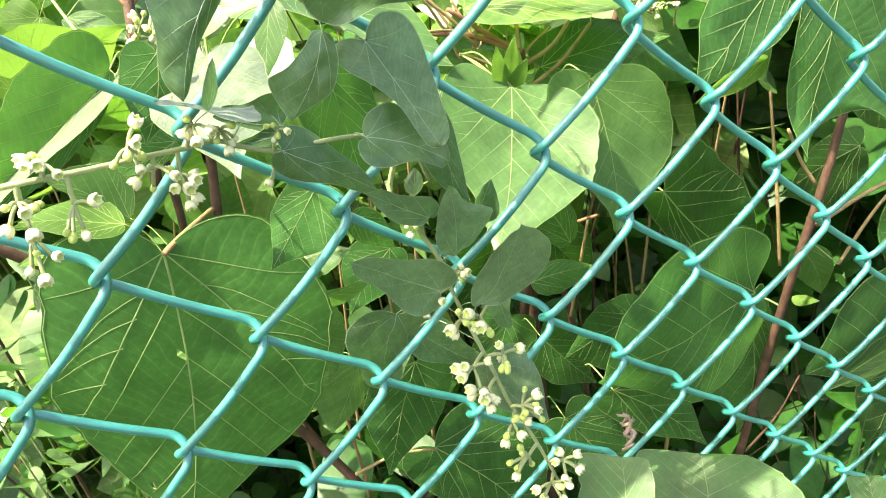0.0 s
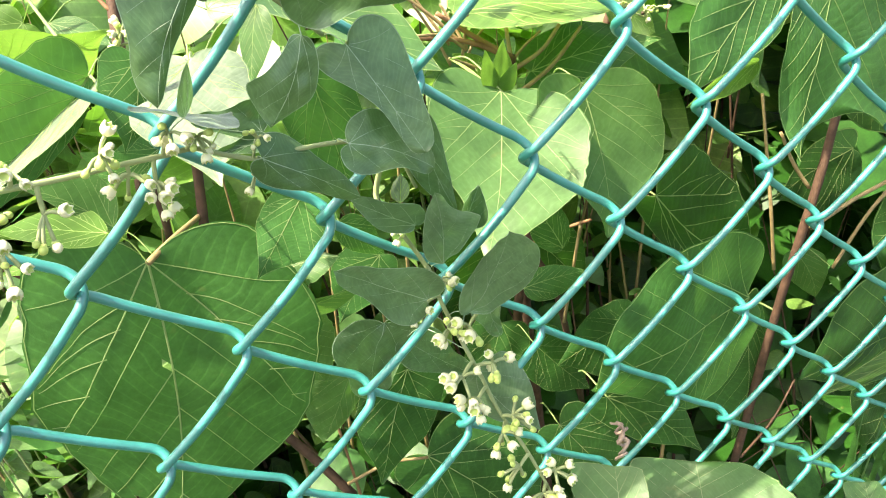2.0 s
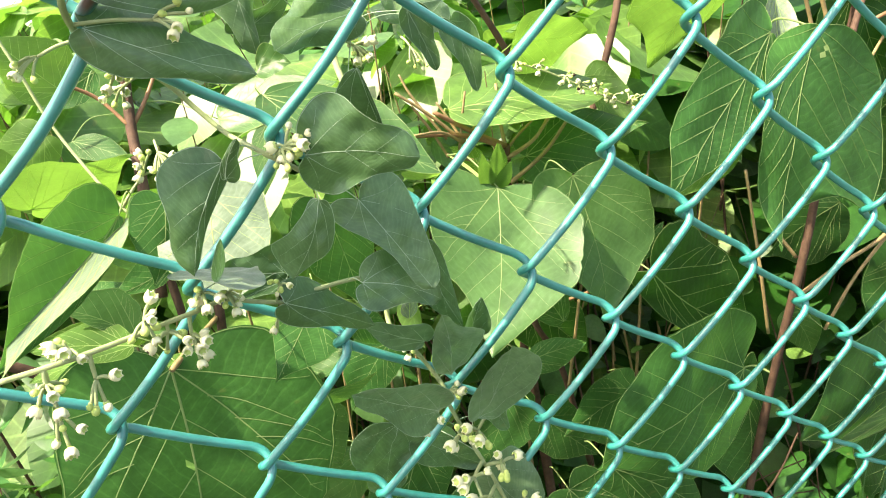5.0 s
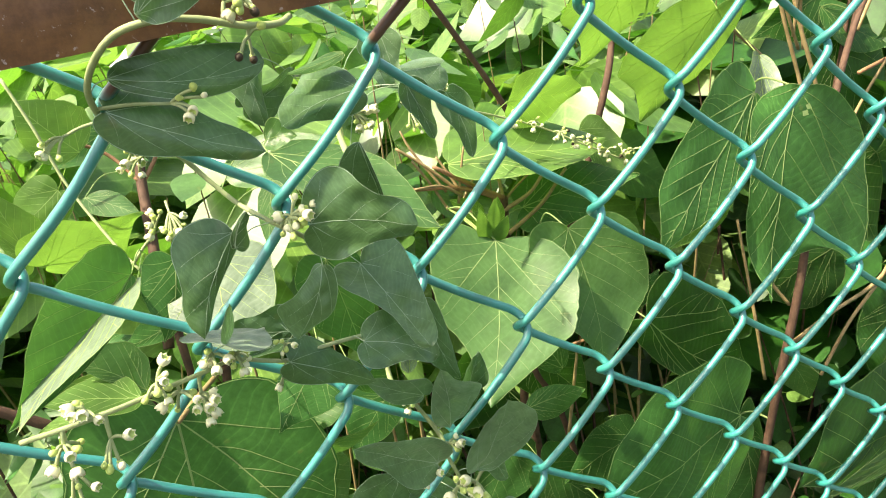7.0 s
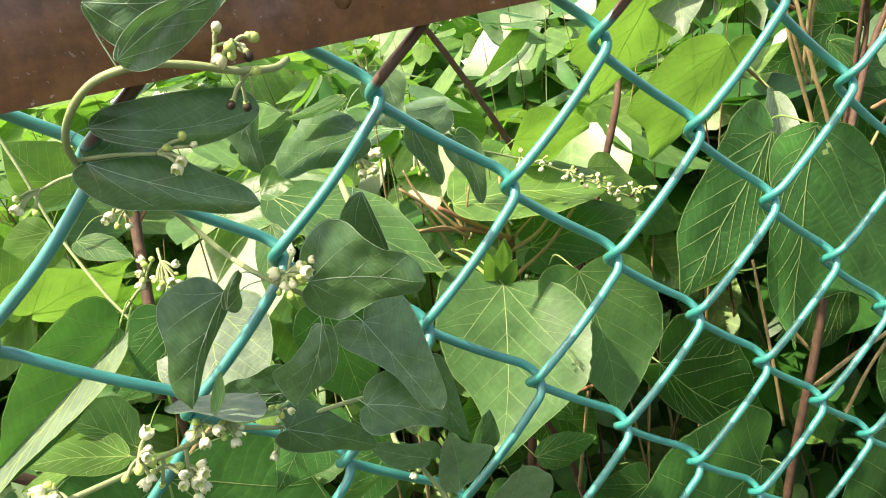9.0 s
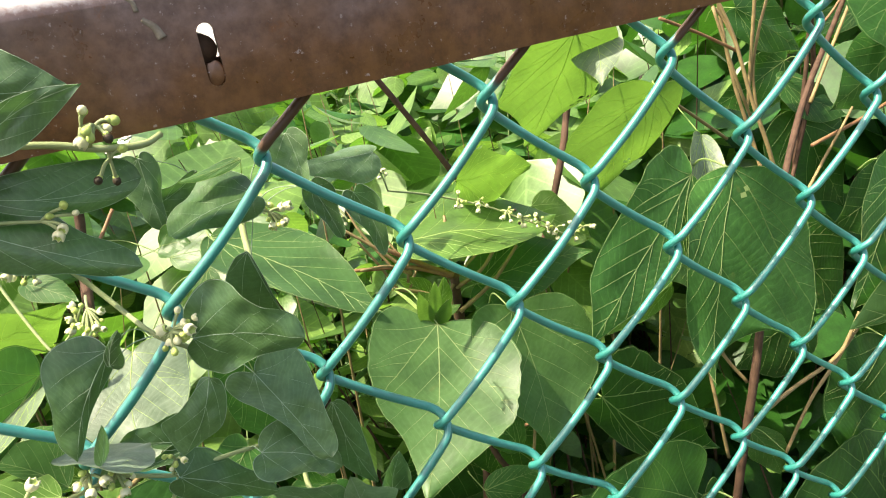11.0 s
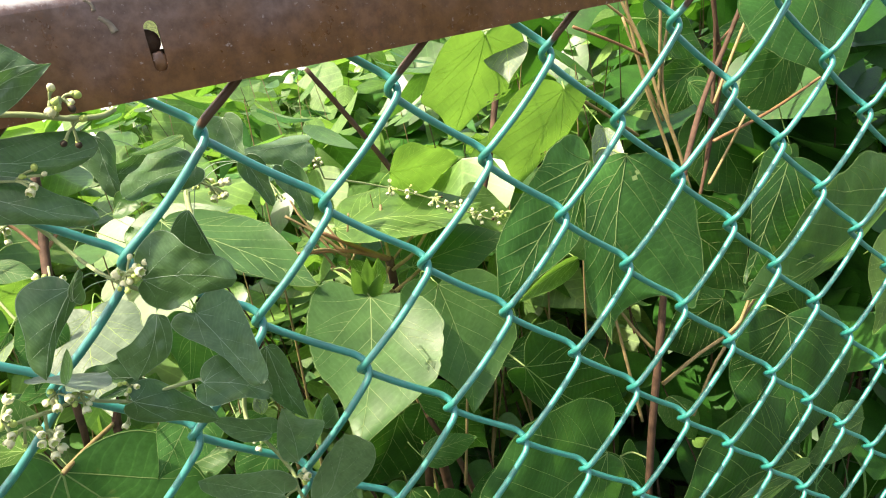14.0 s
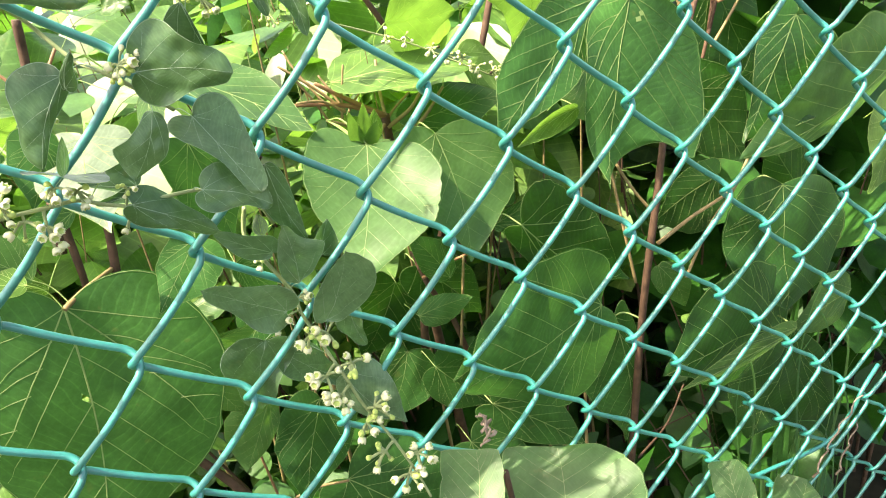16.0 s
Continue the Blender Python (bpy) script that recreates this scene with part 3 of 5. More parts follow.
def wire(column):
    """One flattened spiral wire: fore runs rise to the right, back runs rise to the left, with round bends between them."""
    xc = X0 + HX * (column + 0.5)
    straight = HX / 2 + 0.0015 - WEAVE
    turn = math.pi * WEAVE
    half = 2 * straight + turn
    z_end = 1.2012 + RAIL_SLOPE * xc + 0.016
    n = math.floor((0.005 - Z0) / HZ)
    n += (n - column) % 2
    stops = [-turn / 2 * (1 - k / 5) for k in range(5)] + [2 * straight * k / 6 for k in range(7)] + [2 * straight + turn / 2 * k / 5 for k in range(1, 5)]
    line, done = [], False
    while not done:
        for fore in (True, False):
            for s in stops:
                z = Z0 + HZ * (n + (0 if fore else 1) + (s + turn / 2) / half)
                if z > z_end:
                    done = True
                    break
                if s < 0:
                    a = s / WEAVE
                    x, y = -straight + WEAVE * math.sin(a), -WEAVE * math.cos(a)
                elif s <= 2 * straight:
                    x, y = s - straight, -WEAVE
                else:
                    a = (s - 2 * straight) / WEAVE
                    x, y = straight + WEAVE * math.sin(a), -WEAVE * math.cos(a)
                if not fore:
                    x, y = -x, -y
                bow = 0.0007 * math.sin(math.pi * max(0.0, min(1.0, s / (2 * straight))))
                bent = 0.0007 * noise.noise(Vector((column * 3.1, z * 9, 0)))
                sway = 0.0018 * noise.noise(Vector((xc * 3, z * 3, 5)))
                pulled = -0.0018 * max(0.0, min(1.0, (z - 1.085) / 0.05)) * max(0.0, min(1.0, (0.14 - xc) / 0.08))
                line.append(Vector((xc + x + pulled + bent + (bow if fore else 0) - 0.0045 * (z - Z0), FENCE_Y + y + sway, z - bow - 0.0066 * (xc - X0) + 0.0010 * max(0.0, min(1.0, (0.03 - xc) / 0.06)))))
            if done:
                break
        n += 2
    bm = bmesh.new()
    tube(bm, line, R, R, 10)
    ob = part("wire", bm, WIRE, fence)
    ob.matrix_parent_inverse = fence_inverse


for column in range(-25, 63):
    wire(column)
bm = bmesh.new()
tube(bm, smooth_line([(0.300, 0.204, 0.735), (0.379, 0.203, 0.7232), (0.4354, 0.200, 0.7148), (0.466, 0.198, 0.716), (0.486, 0.197, 0.733), (0.4985, 0.198, 0.7525), (0.523, 0.203, 0.763)], 8), 0.0017, 0.0017, 9, 0, 0.1)
part("loose_strand", bm, WIRE, fence, "loose teal strand hanging along the mesh").matrix_parent_inverse = fence_inverse
bm = bmesh.new()
here = Vector((0.0756, 0.1945, 1.1028))
tube(bm, [here + Vector((d, 0, d)) for d in (-0.0022, -0.0018, 0.0, 0.0018, 0.0022)], 0.0017, 0.0017, 10, 0, 0.4)
part("rust_patch", bm, BARK, fence, "rusty brown collar on a worn wire").matrix_parent_inverse = fence_inverse


def rail():
    """A rounded angle section with upright slots in its face, falling slightly along the fence."""
    length0, length1, high, thick, bend, depth = -0.9, 2.2, 0.0287, 0.0022, 0.0050, 0.0105
    bm = bmesh.new()
    edges = []

    def loop(pts):
        vs = [bm.verts.new(p) for p in pts]
        edges.extend(bm.edges.new((a, b)) for a, b in zip(vs, vs[1:] + vs[:1]))

    n = 40
    slots = [0.0709 + 0.1655 * k for k in range(-5, 13)]
    xs = sorted([length0 + (length1 - length0) * i / n for i in range(n + 1)] + [c + d for c in slots for d in (-0.0030, 0.0030)])
    loop([(x, 0, 0) for x in xs] + [(x, 0, high) for x in reversed(xs)])
    half, r = 0.0054, 0.0020
    for cx in slots:
        pts = []
        for i in range(9):
            a = math.pi * i / 8
            pts.append((cx + r * math.cos(a), 0, 0.0142 + half + r * math.sin(a)))
        for i in range(9):
            a = math.pi + math.pi * i / 8
            pts.append((cx + r * math.cos(a), 0, 0.0142 - half + r * math.sin(a)))
        loop(pts)
    bmesh.ops.triangle_fill(bm, use_beauty=True, use_dissolve=False, edges=edges)
    ex = bmesh.ops.extrude_face_region(bm, geom=bm.faces[:])
    for v in (g for g in ex["geom"] if isinstance(g, bmesh.types.BMVert)):
        v.co.y += thick
    # the bend and the top flange
    outer = [(bend - bend * math.cos(a), high + bend * math.sin(a)) for a in (math.pi / 2 * i / 8 for i in range(9))] + [(depth - bend + bend * math.sin(a), high + bend * math.cos(a)) for a in (math.pi / 2 * i / 4 for i in range(5))] + [(depth, 0.0265), (depth, 0.0125), (depth, 0.0)]
    inner = [(max(y, thick) if i else thick, z) for i, (y, z) in enumerate([(bend - (bend - thick) * math.cos(a), high + (bend - thick) * math.sin(a)) for a in (math.pi / 2 * i / 8 for i in range(9))] + [(depth - bend + (bend - thick) * math.sin(a), high + (bend - thick) * math.cos(a)) for a in (math.pi / 2 * i / 4 for i in range(5))] + [(depth - thick, 0.0265), (depth - thick, 0.0125), (depth - thick, 0.0)])]
    ring = outer + inner[::-1]
    strips = [[bm.verts.new((x, y, z)) for y, z in ring] for x in xs]
    for a, b in zip(strips, strips[1:]):
        for i in range(len(ring)):
            j = (i + 1) % len(ring)
            middle = (a[i].co.x + b[i].co.x) / 2
            behind_slot = min(abs(middle - c) for c in slots) < 0.001
            if i == len(ring) - 1 or (behind_slot and a[i].co.y > depth - thick * 1.1 and {round(a[i].co.z, 4), round(a[j].co.z, 4)} == {0.0265, 0.0125}):
                continue
            bm.faces.new((a[i], b[i], b[j], a[j]))
    bmesh.ops.recalc_face_normals(bm, faces=bm.faces[:])
    ob = part("rail", bm, RAIL, fence, "weathered brown steel angle rail with upright slots")
    ob.data.set_sharp_from_angle(angle=radians(35))
    ob.matrix_parent_inverse = fence_inverse
    ob.matrix_basis = Matrix.Translation((0, 0.1835, 1.2012)) @ Matrix.Rotation(-math.atan(RAIL_SLOPE), 4, "Y")
    turn = ob.matrix_basis
    for cx in slots:
        bm = bmesh.new()
        tube(bm, [Vector((cx - 0.0015, y, 0.0155)) for y in (0.0028, 0.006, 0.0122)], 0.0036, 0.0036, 16)
        bolt = part("bolt", bm, BARK, fence, "dark rusted bolt inside the rail slot")
        bolt.matrix_parent_inverse = fence_inverse
        bolt.matrix_basis = turn
    # brown lump that fills the lower end of one slot
    bm = bmesh.new()
    bmesh.ops.create_icosphere(bm, subdivisions=3, radius=1.0, matrix=Matrix.Translation((slots[5] + 0.0001, 0.0011, 0.0094)) @ Matrix.Diagonal((0.0024, 0.0009, 0.0034, 1)))
    for v in bm.verts:
        v.co.z += 0.0008 * noise.noise(v.co * 900)
        v.co.y += 0.0003 * noise.noise(v.co * 1500)
    lump = part("dirt_plug", bm, RAIL, fence, "brown lump filling the foot of the slot")
    lump.matrix_parent_inverse = fence_inverse
    lump.matrix_basis = turn
    drip = bmesh.new()
    for a, b, r in DRIPS:
        line = smooth_line([a, a.lerp(b, 0.5) + Vector((0.0006, 0, 0.0003)), b], 6)
        tube(drip, [Vector((q.x, q.y + r * 0.62, q.z)) for q in line], r * 0.7, r, 8, 0, 0.6)
    drip = part("dried_drip", drip, DRIED, fence, "pale dried drip on the rail")
    drip.matrix_parent_inverse = fence_inverse
    return ob


DRIPS = [(Vector((0.0561, 0.1833, 1.2300)), Vector((0.0578, 0.1833, 1.2266)), 0.0006), (Vector((0.0583, 0.1833, 1.2248)), Vector((0.0615, 0.1833, 1.2201)), 0.0010)]
rail()

# ---- shrubs behind the fence ----
shrub_a = thing("broad_leaved_shrub", "broad-leaved green shrub with brown stems behind the fence", "shrub", group="shrubs behind the fence")
stem(shrub_a, "branch", 0.0034, 0.0075, (0.10, 0.40, 0.82), (0.11, 0.42, 0.55), (0.13, 0.44, 0.25), (0.14, 0.45, -0.02))
stem(shrub_a, "branch", .0026, .0022, (0.0228, 0.3300, 1.0780), (0.0183, 0.3300, 1.0576), (0.0137, 0.3300, 1.0326), (0.0072, 0.3200, 1.0020), (-0.0006, 0.3300, 0.9553), (-0.0233, 0.3400, 0.8488))
stem(shrub_a, "branch", .0022, .0018, (-0.0004, 0.3400, 1.0727), (-0.0042, 0.3400, 1.0457), (-0.0058, 0.3300, 1.0173), (-0.0130, 0.3400, 0.9687), (-0.0314, 0.3500, 0.8637))
stem(shrub_a, "branch", .0028, .0032, (-0.0999, 0.3600, 1.0245), (-0.0794, 0.3600, 1.0019), (-0.0613, 0.3600, 0.9786), (-0.0288, 0.3600, 0.9242), (0.0160, 0.3500, 0.8375), (0.0438, 0.3400, 0.7737))
stem(shrub_a, "petiole", .0014, .0012, (-0.0149, 0.2880, 1.0266), (-0.0040, 0.3000, 1.0272), (0.0120, 0.3300, 1.0201))
stem(shrub_a, "twig", .0009, .0011, (0.0417, 0.3500, 0.9043), (0.0460, 0.3500, 0.8533), (0.0496, 0.3500, 0.7516))
stem(shrub_a, "petiole", .0010, .0012, (0.0978, 0.3300, 0.7922), (0.0709, 0.3350, 0.7965), (0.0421, 0.3400, 0.7871))
stem(shrub_a, "branch", .0026, .0030, (0.0109, 0.4200, 1.1398), (0.0062, 0.4200, 1.1162), (0.0013, 0.4100, 1.0966), (-0.0037, 0.3800, 1.0686), (-0.0121, 0.3500, 1.0280))
stem(shrub_a, "twig", .0009, .0011, (-0.0253, 0.4200, 1.1277), (-0.0096, 0.4200, 1.1143), (0.0010, 0.4100, 1.0982))
stem(shrub_a, "twig", .0010, .0012, (0.0238, 0.4300, 1.1188), (0.0123, 0.4200, 1.1061), (0.0013, 0.4100, 1.0966))
stem(shrub_a, "branch", .0018, .0022, (0.1835, 0.4200, 1.1654), (0.2010, 0.4200, 1.1356), (0.2262, 0.4200, 1.0895), (0.2499, 0.4200, 1.0391))
stem(shrub_a, "branch", .0020, .0024, (0.1940, 0.3600, 0.9395), (0.1978, 0.3500, 0.9128), (0.2144, 0.3500, 0.8680), (0.2404, 0.3600, 0.7440))
stem(shrub_a, "twig", .0011, .0013, (0.2342, 0.3400, 0.9319), (0.2120, 0.3450, 0.9283), (0.1939, 0.3500, 0.9210))
stem(shrub_a, "cane", .0009, .0012, (0.2193, 0.3300, 0.9383), (0.2153, 0.3300, 0.9139), (0.2067, 0.3300, 0.8655))
leaf(shrub_a, "broad", (-0.0149, 0.2880, 1.0266), (-0.0544, 0.2620, 0.8721), (0.969, -0.010, -0.246), 0.0539, 0.0651, tone=0.4, cup=-0.05, holes=((0.31,-0.06),(0.74,-0.7)))
leaf(shrub_a, ("broad", "ovate"), (-0.0070, 0.2620, 1.1128), (-0.0577, 0.2360, 1.0825), (0.481, 0.077, -0.873), 0.0203, 0.0059, tone=0.35, cup=0.15)
leaf(shrub_a, "ovate", (-0.0232, 0.3000, 1.0408), (-0.0482, 0.3000, 1.0681), (-0.627, -0.530, -0.571), 0.0146, 0.0044, tone=0.8)
leaf(shrub_a, "ovate", (-0.0248, 0.2900, 1.0438), (-0.0597, 0.2900, 1.0571), (-0.135, -0.926, -0.352), 0.0134, 0.0082, tone=0.95)
leaf(shrub_a, "broad", (-0.0466, 0.3450, 1.0941), (0.0012, 0.3350, 1.1062), (-0.312, -0.577, 0.755), 0.0231, 0.0224, tone=0.95)
leaf(shrub_a, ("broad", "broad"), (0.0240, 0.2580, 1.1116), (0.0209, 0.2140, 1.0866), (0.991, 0.006, -0.134), 0.0186, 0.0200, tone=1.2, cup=-0.03)
leaf(shrub_a, "broad", (0.0092, 0.2500, 1.1184), (-0.0033, 0.2400, 1.0933), (0.900, -0.024, -0.436), 0.0114, 0.0079, tone=0.55)
leaf(shrub_a, "ovate", (0.0662, 0.3650, 1.1088), (0.1307, 0.3000, 1.0695), (0.722, 0.691, 0.044), 0.0253, 0.0286, tone=0.75)
leaf(shrub_a, "broad", (0.0606, 0.2500, 1.0994), (0.0667, 0.2500, 1.0465), (0.993, 0.000, 0.116), 0.0149, 0.0135, tone=0.5)
leaf(shrub_a, "broad", (0.0511, 0.2700, 1.0466), (0.0237, 0.2600, 1.0206), (0.703, -0.407, -0.583), 0.0115, 0.0178, tone=0.45)
leaf(shrub_a, "broad", (0.0973, 0.3400, 0.8673), (0.0612, 0.3200, 0.7955), (0.896, -0.030, -0.442), 0.0271, 0.0321, tone=0.55)
leaf(shrub_a, "ovate", (0.0641, 0.3400, 0.8856), (0.0342, 0.3300, 0.8424), (0.821, 0.018, -0.571), 0.0255, 0.0131, tone=0.75)
leaf(shrub_a, "broad", (0.0978, 0.3300, 0.7922), (0.1623, 0.3000, 0.6884), (0.849, -0.003, 0.528), 0.0342, 0.0540, tone=0.55)
leaf(shrub_a, "ovate", (0.0311, 0.3300, 0.9510), (0.0444, 0.3200, 0.8978), (0.918, -0.278, 0.283), 0.0201, 0.0234, tone=0.85)
leaf(shrub_a, "ovate", (0.0363, 0.3000, 0.9715), (0.0734, 0.2900, 0.9790), (-0.282, -0.384, 0.879), 0.0120, 0.0047, tone=0.8)
leaf(shrub_a, "ovate", (0.0363, 0.3000, 0.9932), (0.0628, 0.2900, 0.9992), (0.111, 0.711, 0.694), 0.0112, 0.0047, tone=0.75)
leaf(shrub_a, "broad", (-0.0621, 0.4000, 1.0741), (-0.0671, 0.4000, 1.1211), (-0.995, -0.000, -0.104), 0.0140, 0.0091, tone=0.95)
leaf(shrub_a, "ovate", (-0.0208, 0.4000, 1.1252), (-0.0400, 0.4000, 1.1569), (-0.819, -0.295, -0.493), 0.0188, 0.0151, tone=0.95)
leaf(shrub_a, "ovate", (-0.0267, 0.4000, 1.1017), (-0.0029, 0.3800, 1.0912), (0.682, 0.696, 0.222), 0.0091, 0.0089, tone=0.65)
leaf(shrub_a, "ovate", (-0.0072, 0.4500, 1.1208), (-0.0415, 0.4400, 1.1099), (0.376, -0.354, -0.856), 0.0103, 0.0103, tone=0.4)
leaf(shrub_a, "ovate", (0.0448, 0.4000, 1.0921), (0.1078, 0.3800, 1.1026), (0.176, 0.831, 0.527), 0.0147, 0.0211, tone=0.85)
leaf(shrub_a, "ovate", (-0.0247, 0.3400, 1.0152), (-0.0704, 0.3200, 1.0412), (-0.244, -0.512, -0.824), 0.0087, 0.0068, tone=0.9)
leaf(shrub_a, "ovate", (-0.0414, 0.3600, 1.0032), (-0.0810, 0.3400, 1.0134), (0.405, -0.896, -0.182), 0.0111, 0.0081, tone=0.95)
leaf(shrub_a, "ovate", (0.0033, 0.3300, 1.0563), (-0.0272, 0.3200, 1.0533), (0.216, -0.393, -0.894), 0.0105, 0.0053, tone=0.4)
leaf(shrub_a, "ovate", (-0.0431, 0.3300, 1.0480), (-0.0167, 0.3300, 1.0482), (-0.001, 0.971, 0.237), 0.0103, 0.0103, tone=0.5)
leaf(shrub_a, "broad", (0.0208, 0.3600, 0.9239), (0.0211, 0.3600, 0.9767), (-1.000, -0.000, 0.007), 0.0196, 0.0161, tone=0.5)
leaf(shrub_a, "broad", (-0.0452, 0.4600, 1.0916), (-0.0761, 0.4500, 1.0767), (0.489, -0.278, -0.827), 0.0156, 0.0142, tone=0.95)
leaf(shrub_a, "ovate", (0.0598, 0.3300, 1.1068), (0.0478, 0.3200, 1.0774), (0.761, -0.642, -0.090), 0.0069, 0.0092, tone=0.8)
leaf(shrub_a, "broad", (0.0867, 0.3100, 0.9783), (0.0570, 0.3000, 0.9524), (0.682, -0.323, -0.656), 0.0171, 0.0139, tone=0.5)
leaf(shrub_a, "ovate", (0.0681, 0.3000, 1.0110), (0.0871, 0.3000, 0.9842), (0.817, 0.000, 0.577), 0.0079, 0.0096, tone=0.45)
# added pale blade, stands in for the sunlit half of the folded leaf
leaf(shrub_a, ("ovate", "ovate"), (-0.0060, 0.2620, 1.1109), (-0.0541, 0.2260, 1.0896), (0.525, -0.825, 0.207), 0.0283, 0.0170, tone=1.2, cup=0.05)
shrub_b = thing("broad_leaved_shrub", "bushy young shrub with light yellow-green leaves and tan twigs", "shrub", group="shrubs behind the fence")
stem(shrub_b, "cane", .0009, .0012, (0.3734, 0.3800, 1.1576), (0.4052, 0.3800, 1.1420), (0.4392, 0.3800, 1.1231))
stem(shrub_b, "branch", .0016, .0020, (0.5505, 0.4200, 1.1689), (0.5541, 0.4200, 1.1275), (0.5521, 0.4200, 1.0750), (0.5321, 0.4100, 1.0047))
stem(shrub_b, "cane", .0010, .0012, (0.4822, 0.3900, 1.1944), (0.4753, 0.3900, 1.1553), (0.4675, 0.3900, 1.1316), (0.4629, 0.3900, 1.1022), (0.4638, 0.3850, 1.0667))
stem(shrub_b, "cane", .0009, .0012, (0.5108, 0.3450, 1.0719), (0.4953, 0.3400, 1.0623), (0.4786, 0.3400, 1.0420), (0.4507, 0.3300, 1.0275))
stem(shrub_b, "cane", .0009, .0012, (0.3989, 0.4100, 1.1835), (0.4183, 0.4000, 1.1667), (0.4373, 0.3950, 1.1473), (0.4440, 0.3850, 1.1238))
stem(shrub_b, "cane", .0012, .0014, (0.5888, 0.4000, 1.1628), (0.5683, 0.3950, 1.1373), (0.5302, 0.3800, 1.1071), (0.4988, 0.3700, 1.0745))
stem(shrub_b, "cane", .0010, .0012, (0.4249, 0.3900, 1.1558), (0.4390, 0.3800, 1.0998), (0.4530, 0.3800, 1.0701))
stem(shrub_b, "petiole", .0008, .0011, (0.1354, 0.3700, 1.0893), (0.1515, 0.3650, 1.0734), (0.1674, 0.3600, 1.0545))
stem(shrub_b, "petiole", .0007, .0010, (0.1402, 0.3600, 1.0832), (0.1496, 0.3600, 1.0650), (0.1570, 0.3600, 1.0476))
stem(shrub_b, "petiole", .0007, .0010, (0.1358, 0.3500, 1.0707), (0.1529, 0.3550, 1.0656), (0.1672, 0.3600, 1.0535))
stem(shrub_b, "petiole", .0007, .0010, (0.1585, 0.3700, 1.0775), (0.1631, 0.3650, 1.0662), (0.1673, 0.3600, 1.0538))
stem(shrub_b, "petiole", .0008, .0011, (0.2128, 0.3600, 1.0534), (0.1996, 0.3600, 1.0452), (0.1878, 0.3600, 1.0334))
stem(shrub_b, "petiole", .0006, .0009, (0.1430, 0.3800, 1.0953), (0.1467, 0.3750, 1.0824), (0.1596, 0.3650, 1.0564))
stem(shrub_b, "petiole", .0006, .0009, (0.1724, 0.3600, 1.0825), (0.1681, 0.3600, 1.0663), (0.1643, 0.3600, 1.0493))
stem(shrub_b, "petiole", .0006, .0009, (0.1856, 0.3700, 1.0613), (0.1745, 0.3650, 1.0553), (0.1648, 0.3600, 1.0454))
stem(shrub_b, "branch", .0030, .0036, (0.1934, 0.3600, 1.0433), (0.2011, 0.3800, 0.9710), (0.2052, 0.3800, 0.9106), (0.1906, 0.3800, 0.7844))
stem(shrub_b, "twig", .0012, .0018, (0.1522, 0.3600, 1.0762), (0.1745, 0.3600, 1.0576), (0.1934, 0.3600, 1.0433))
stem(shrub_b, "twig", .0011, .0016, (0.1325, 0.3600, 1.0678), (0.1670, 0.3600, 1.0581), (0.1933, 0.3600, 1.0425))
stem(shrub_b, "petiole", .0010, .0014, (0.2191, 0.3500, 1.0581), (0.2072, 0.3500, 1.0463), (0.1940, 0.3600, 1.0350))
stem(shrub_b, "petiole", .0010, .0014, (0.1487, 0.3400, 1.0586), (0.1715, 0.3500, 1.0428), (0.1878, 0.3500, 1.0249))
stem(shrub_b, "petiole", .0010, .0014, (0.2016, 0.3800, 1.0740), (0.1966, 0.3700, 1.0588), (0.1934, 0.3600, 1.0433))
stem(shrub_b, "petiole", .0010, .0014, (0.2328, 0.3500, 1.0538), (0.2137, 0.3500, 1.0360), (0.1896, 0.3500, 1.0242))
stem(shrub_b, "branch", .0024, .0028, (0.3334, 0.4200, 1.1469), (0.3213, 0.4200, 1.1037), (0.3068, 0.4100, 1.0745), (0.2722, 0.4000, 1.0016), (0.2315, 0.3900, 0.9236))
stem(shrub_b, "petiole", .0010, .0012, (0.3234, 0.3300, 1.1293), (0.3677, 0.3500, 1.1017), (0.4181, 0.3700, 1.0680))
stem(shrub_b, "cane", .0016, .0011, (0.4586, 0.3500, 0.9914), (0.4504, 0.3600, 1.0474), (0.4404, 0.3700, 1.0922), (0.4340, 0.3800, 1.1345), (0.4228, 0.3900, 1.1720), (0.4248, 0.4000, 1.2026))
stem(shrub_b, "cane", .0016, .0011, (0.4571, 0.3600, 0.9888), (0.4589, 0.3800, 1.0409), (0.4456, 0.3900, 1.0971), (0.4418, 0.4000, 1.1442), (0.4347, 0.4000, 1.1858))
stem(shrub_b, "twig", .0012, .0012, (0.3710, 0.3800, 1.1588), (0.4052, 0.3800, 1.1420), (0.4392, 0.3800, 1.1231))
stem(shrub_b, "cane", .0014, .0012, (0.4646, 0.3900, 1.1929), (0.4629, 0.3900, 1.1512), (0.4606, 0.3900, 1.1158), (0.4581, 0.3900, 1.0764))
leaf(shrub_b, ("lobe_round", "lobe_soft"), (0.1549, 0.2970, 1.0532), (0.1136, 0.2350, 1.0091), (0.878, -0.409, -0.247), 0.0341, 0.0388, tone=0.6, cup=0.16)
leaf(shrub_b, ("broad", "lobe_soft"), (0.1937, 0.2900, 1.0501), (0.1887, 0.2550, 0.9824), (0.992, 0.068, -0.109), 0.0300, 0.0404, tone=0.6)
leaf(shrub_b, "lobed", (0.2426, 0.2850, 1.1810), (0.2378, 0.3350, 1.1151), (0.992, -0.052, -0.111), 0.0291, 0.0270, tone=1.0, holes=((.5,.92),(.54,.92),(.58,.92),(.58,.75),(.62,.92),(.62,.75),(.66,.92),(.66,.75)))
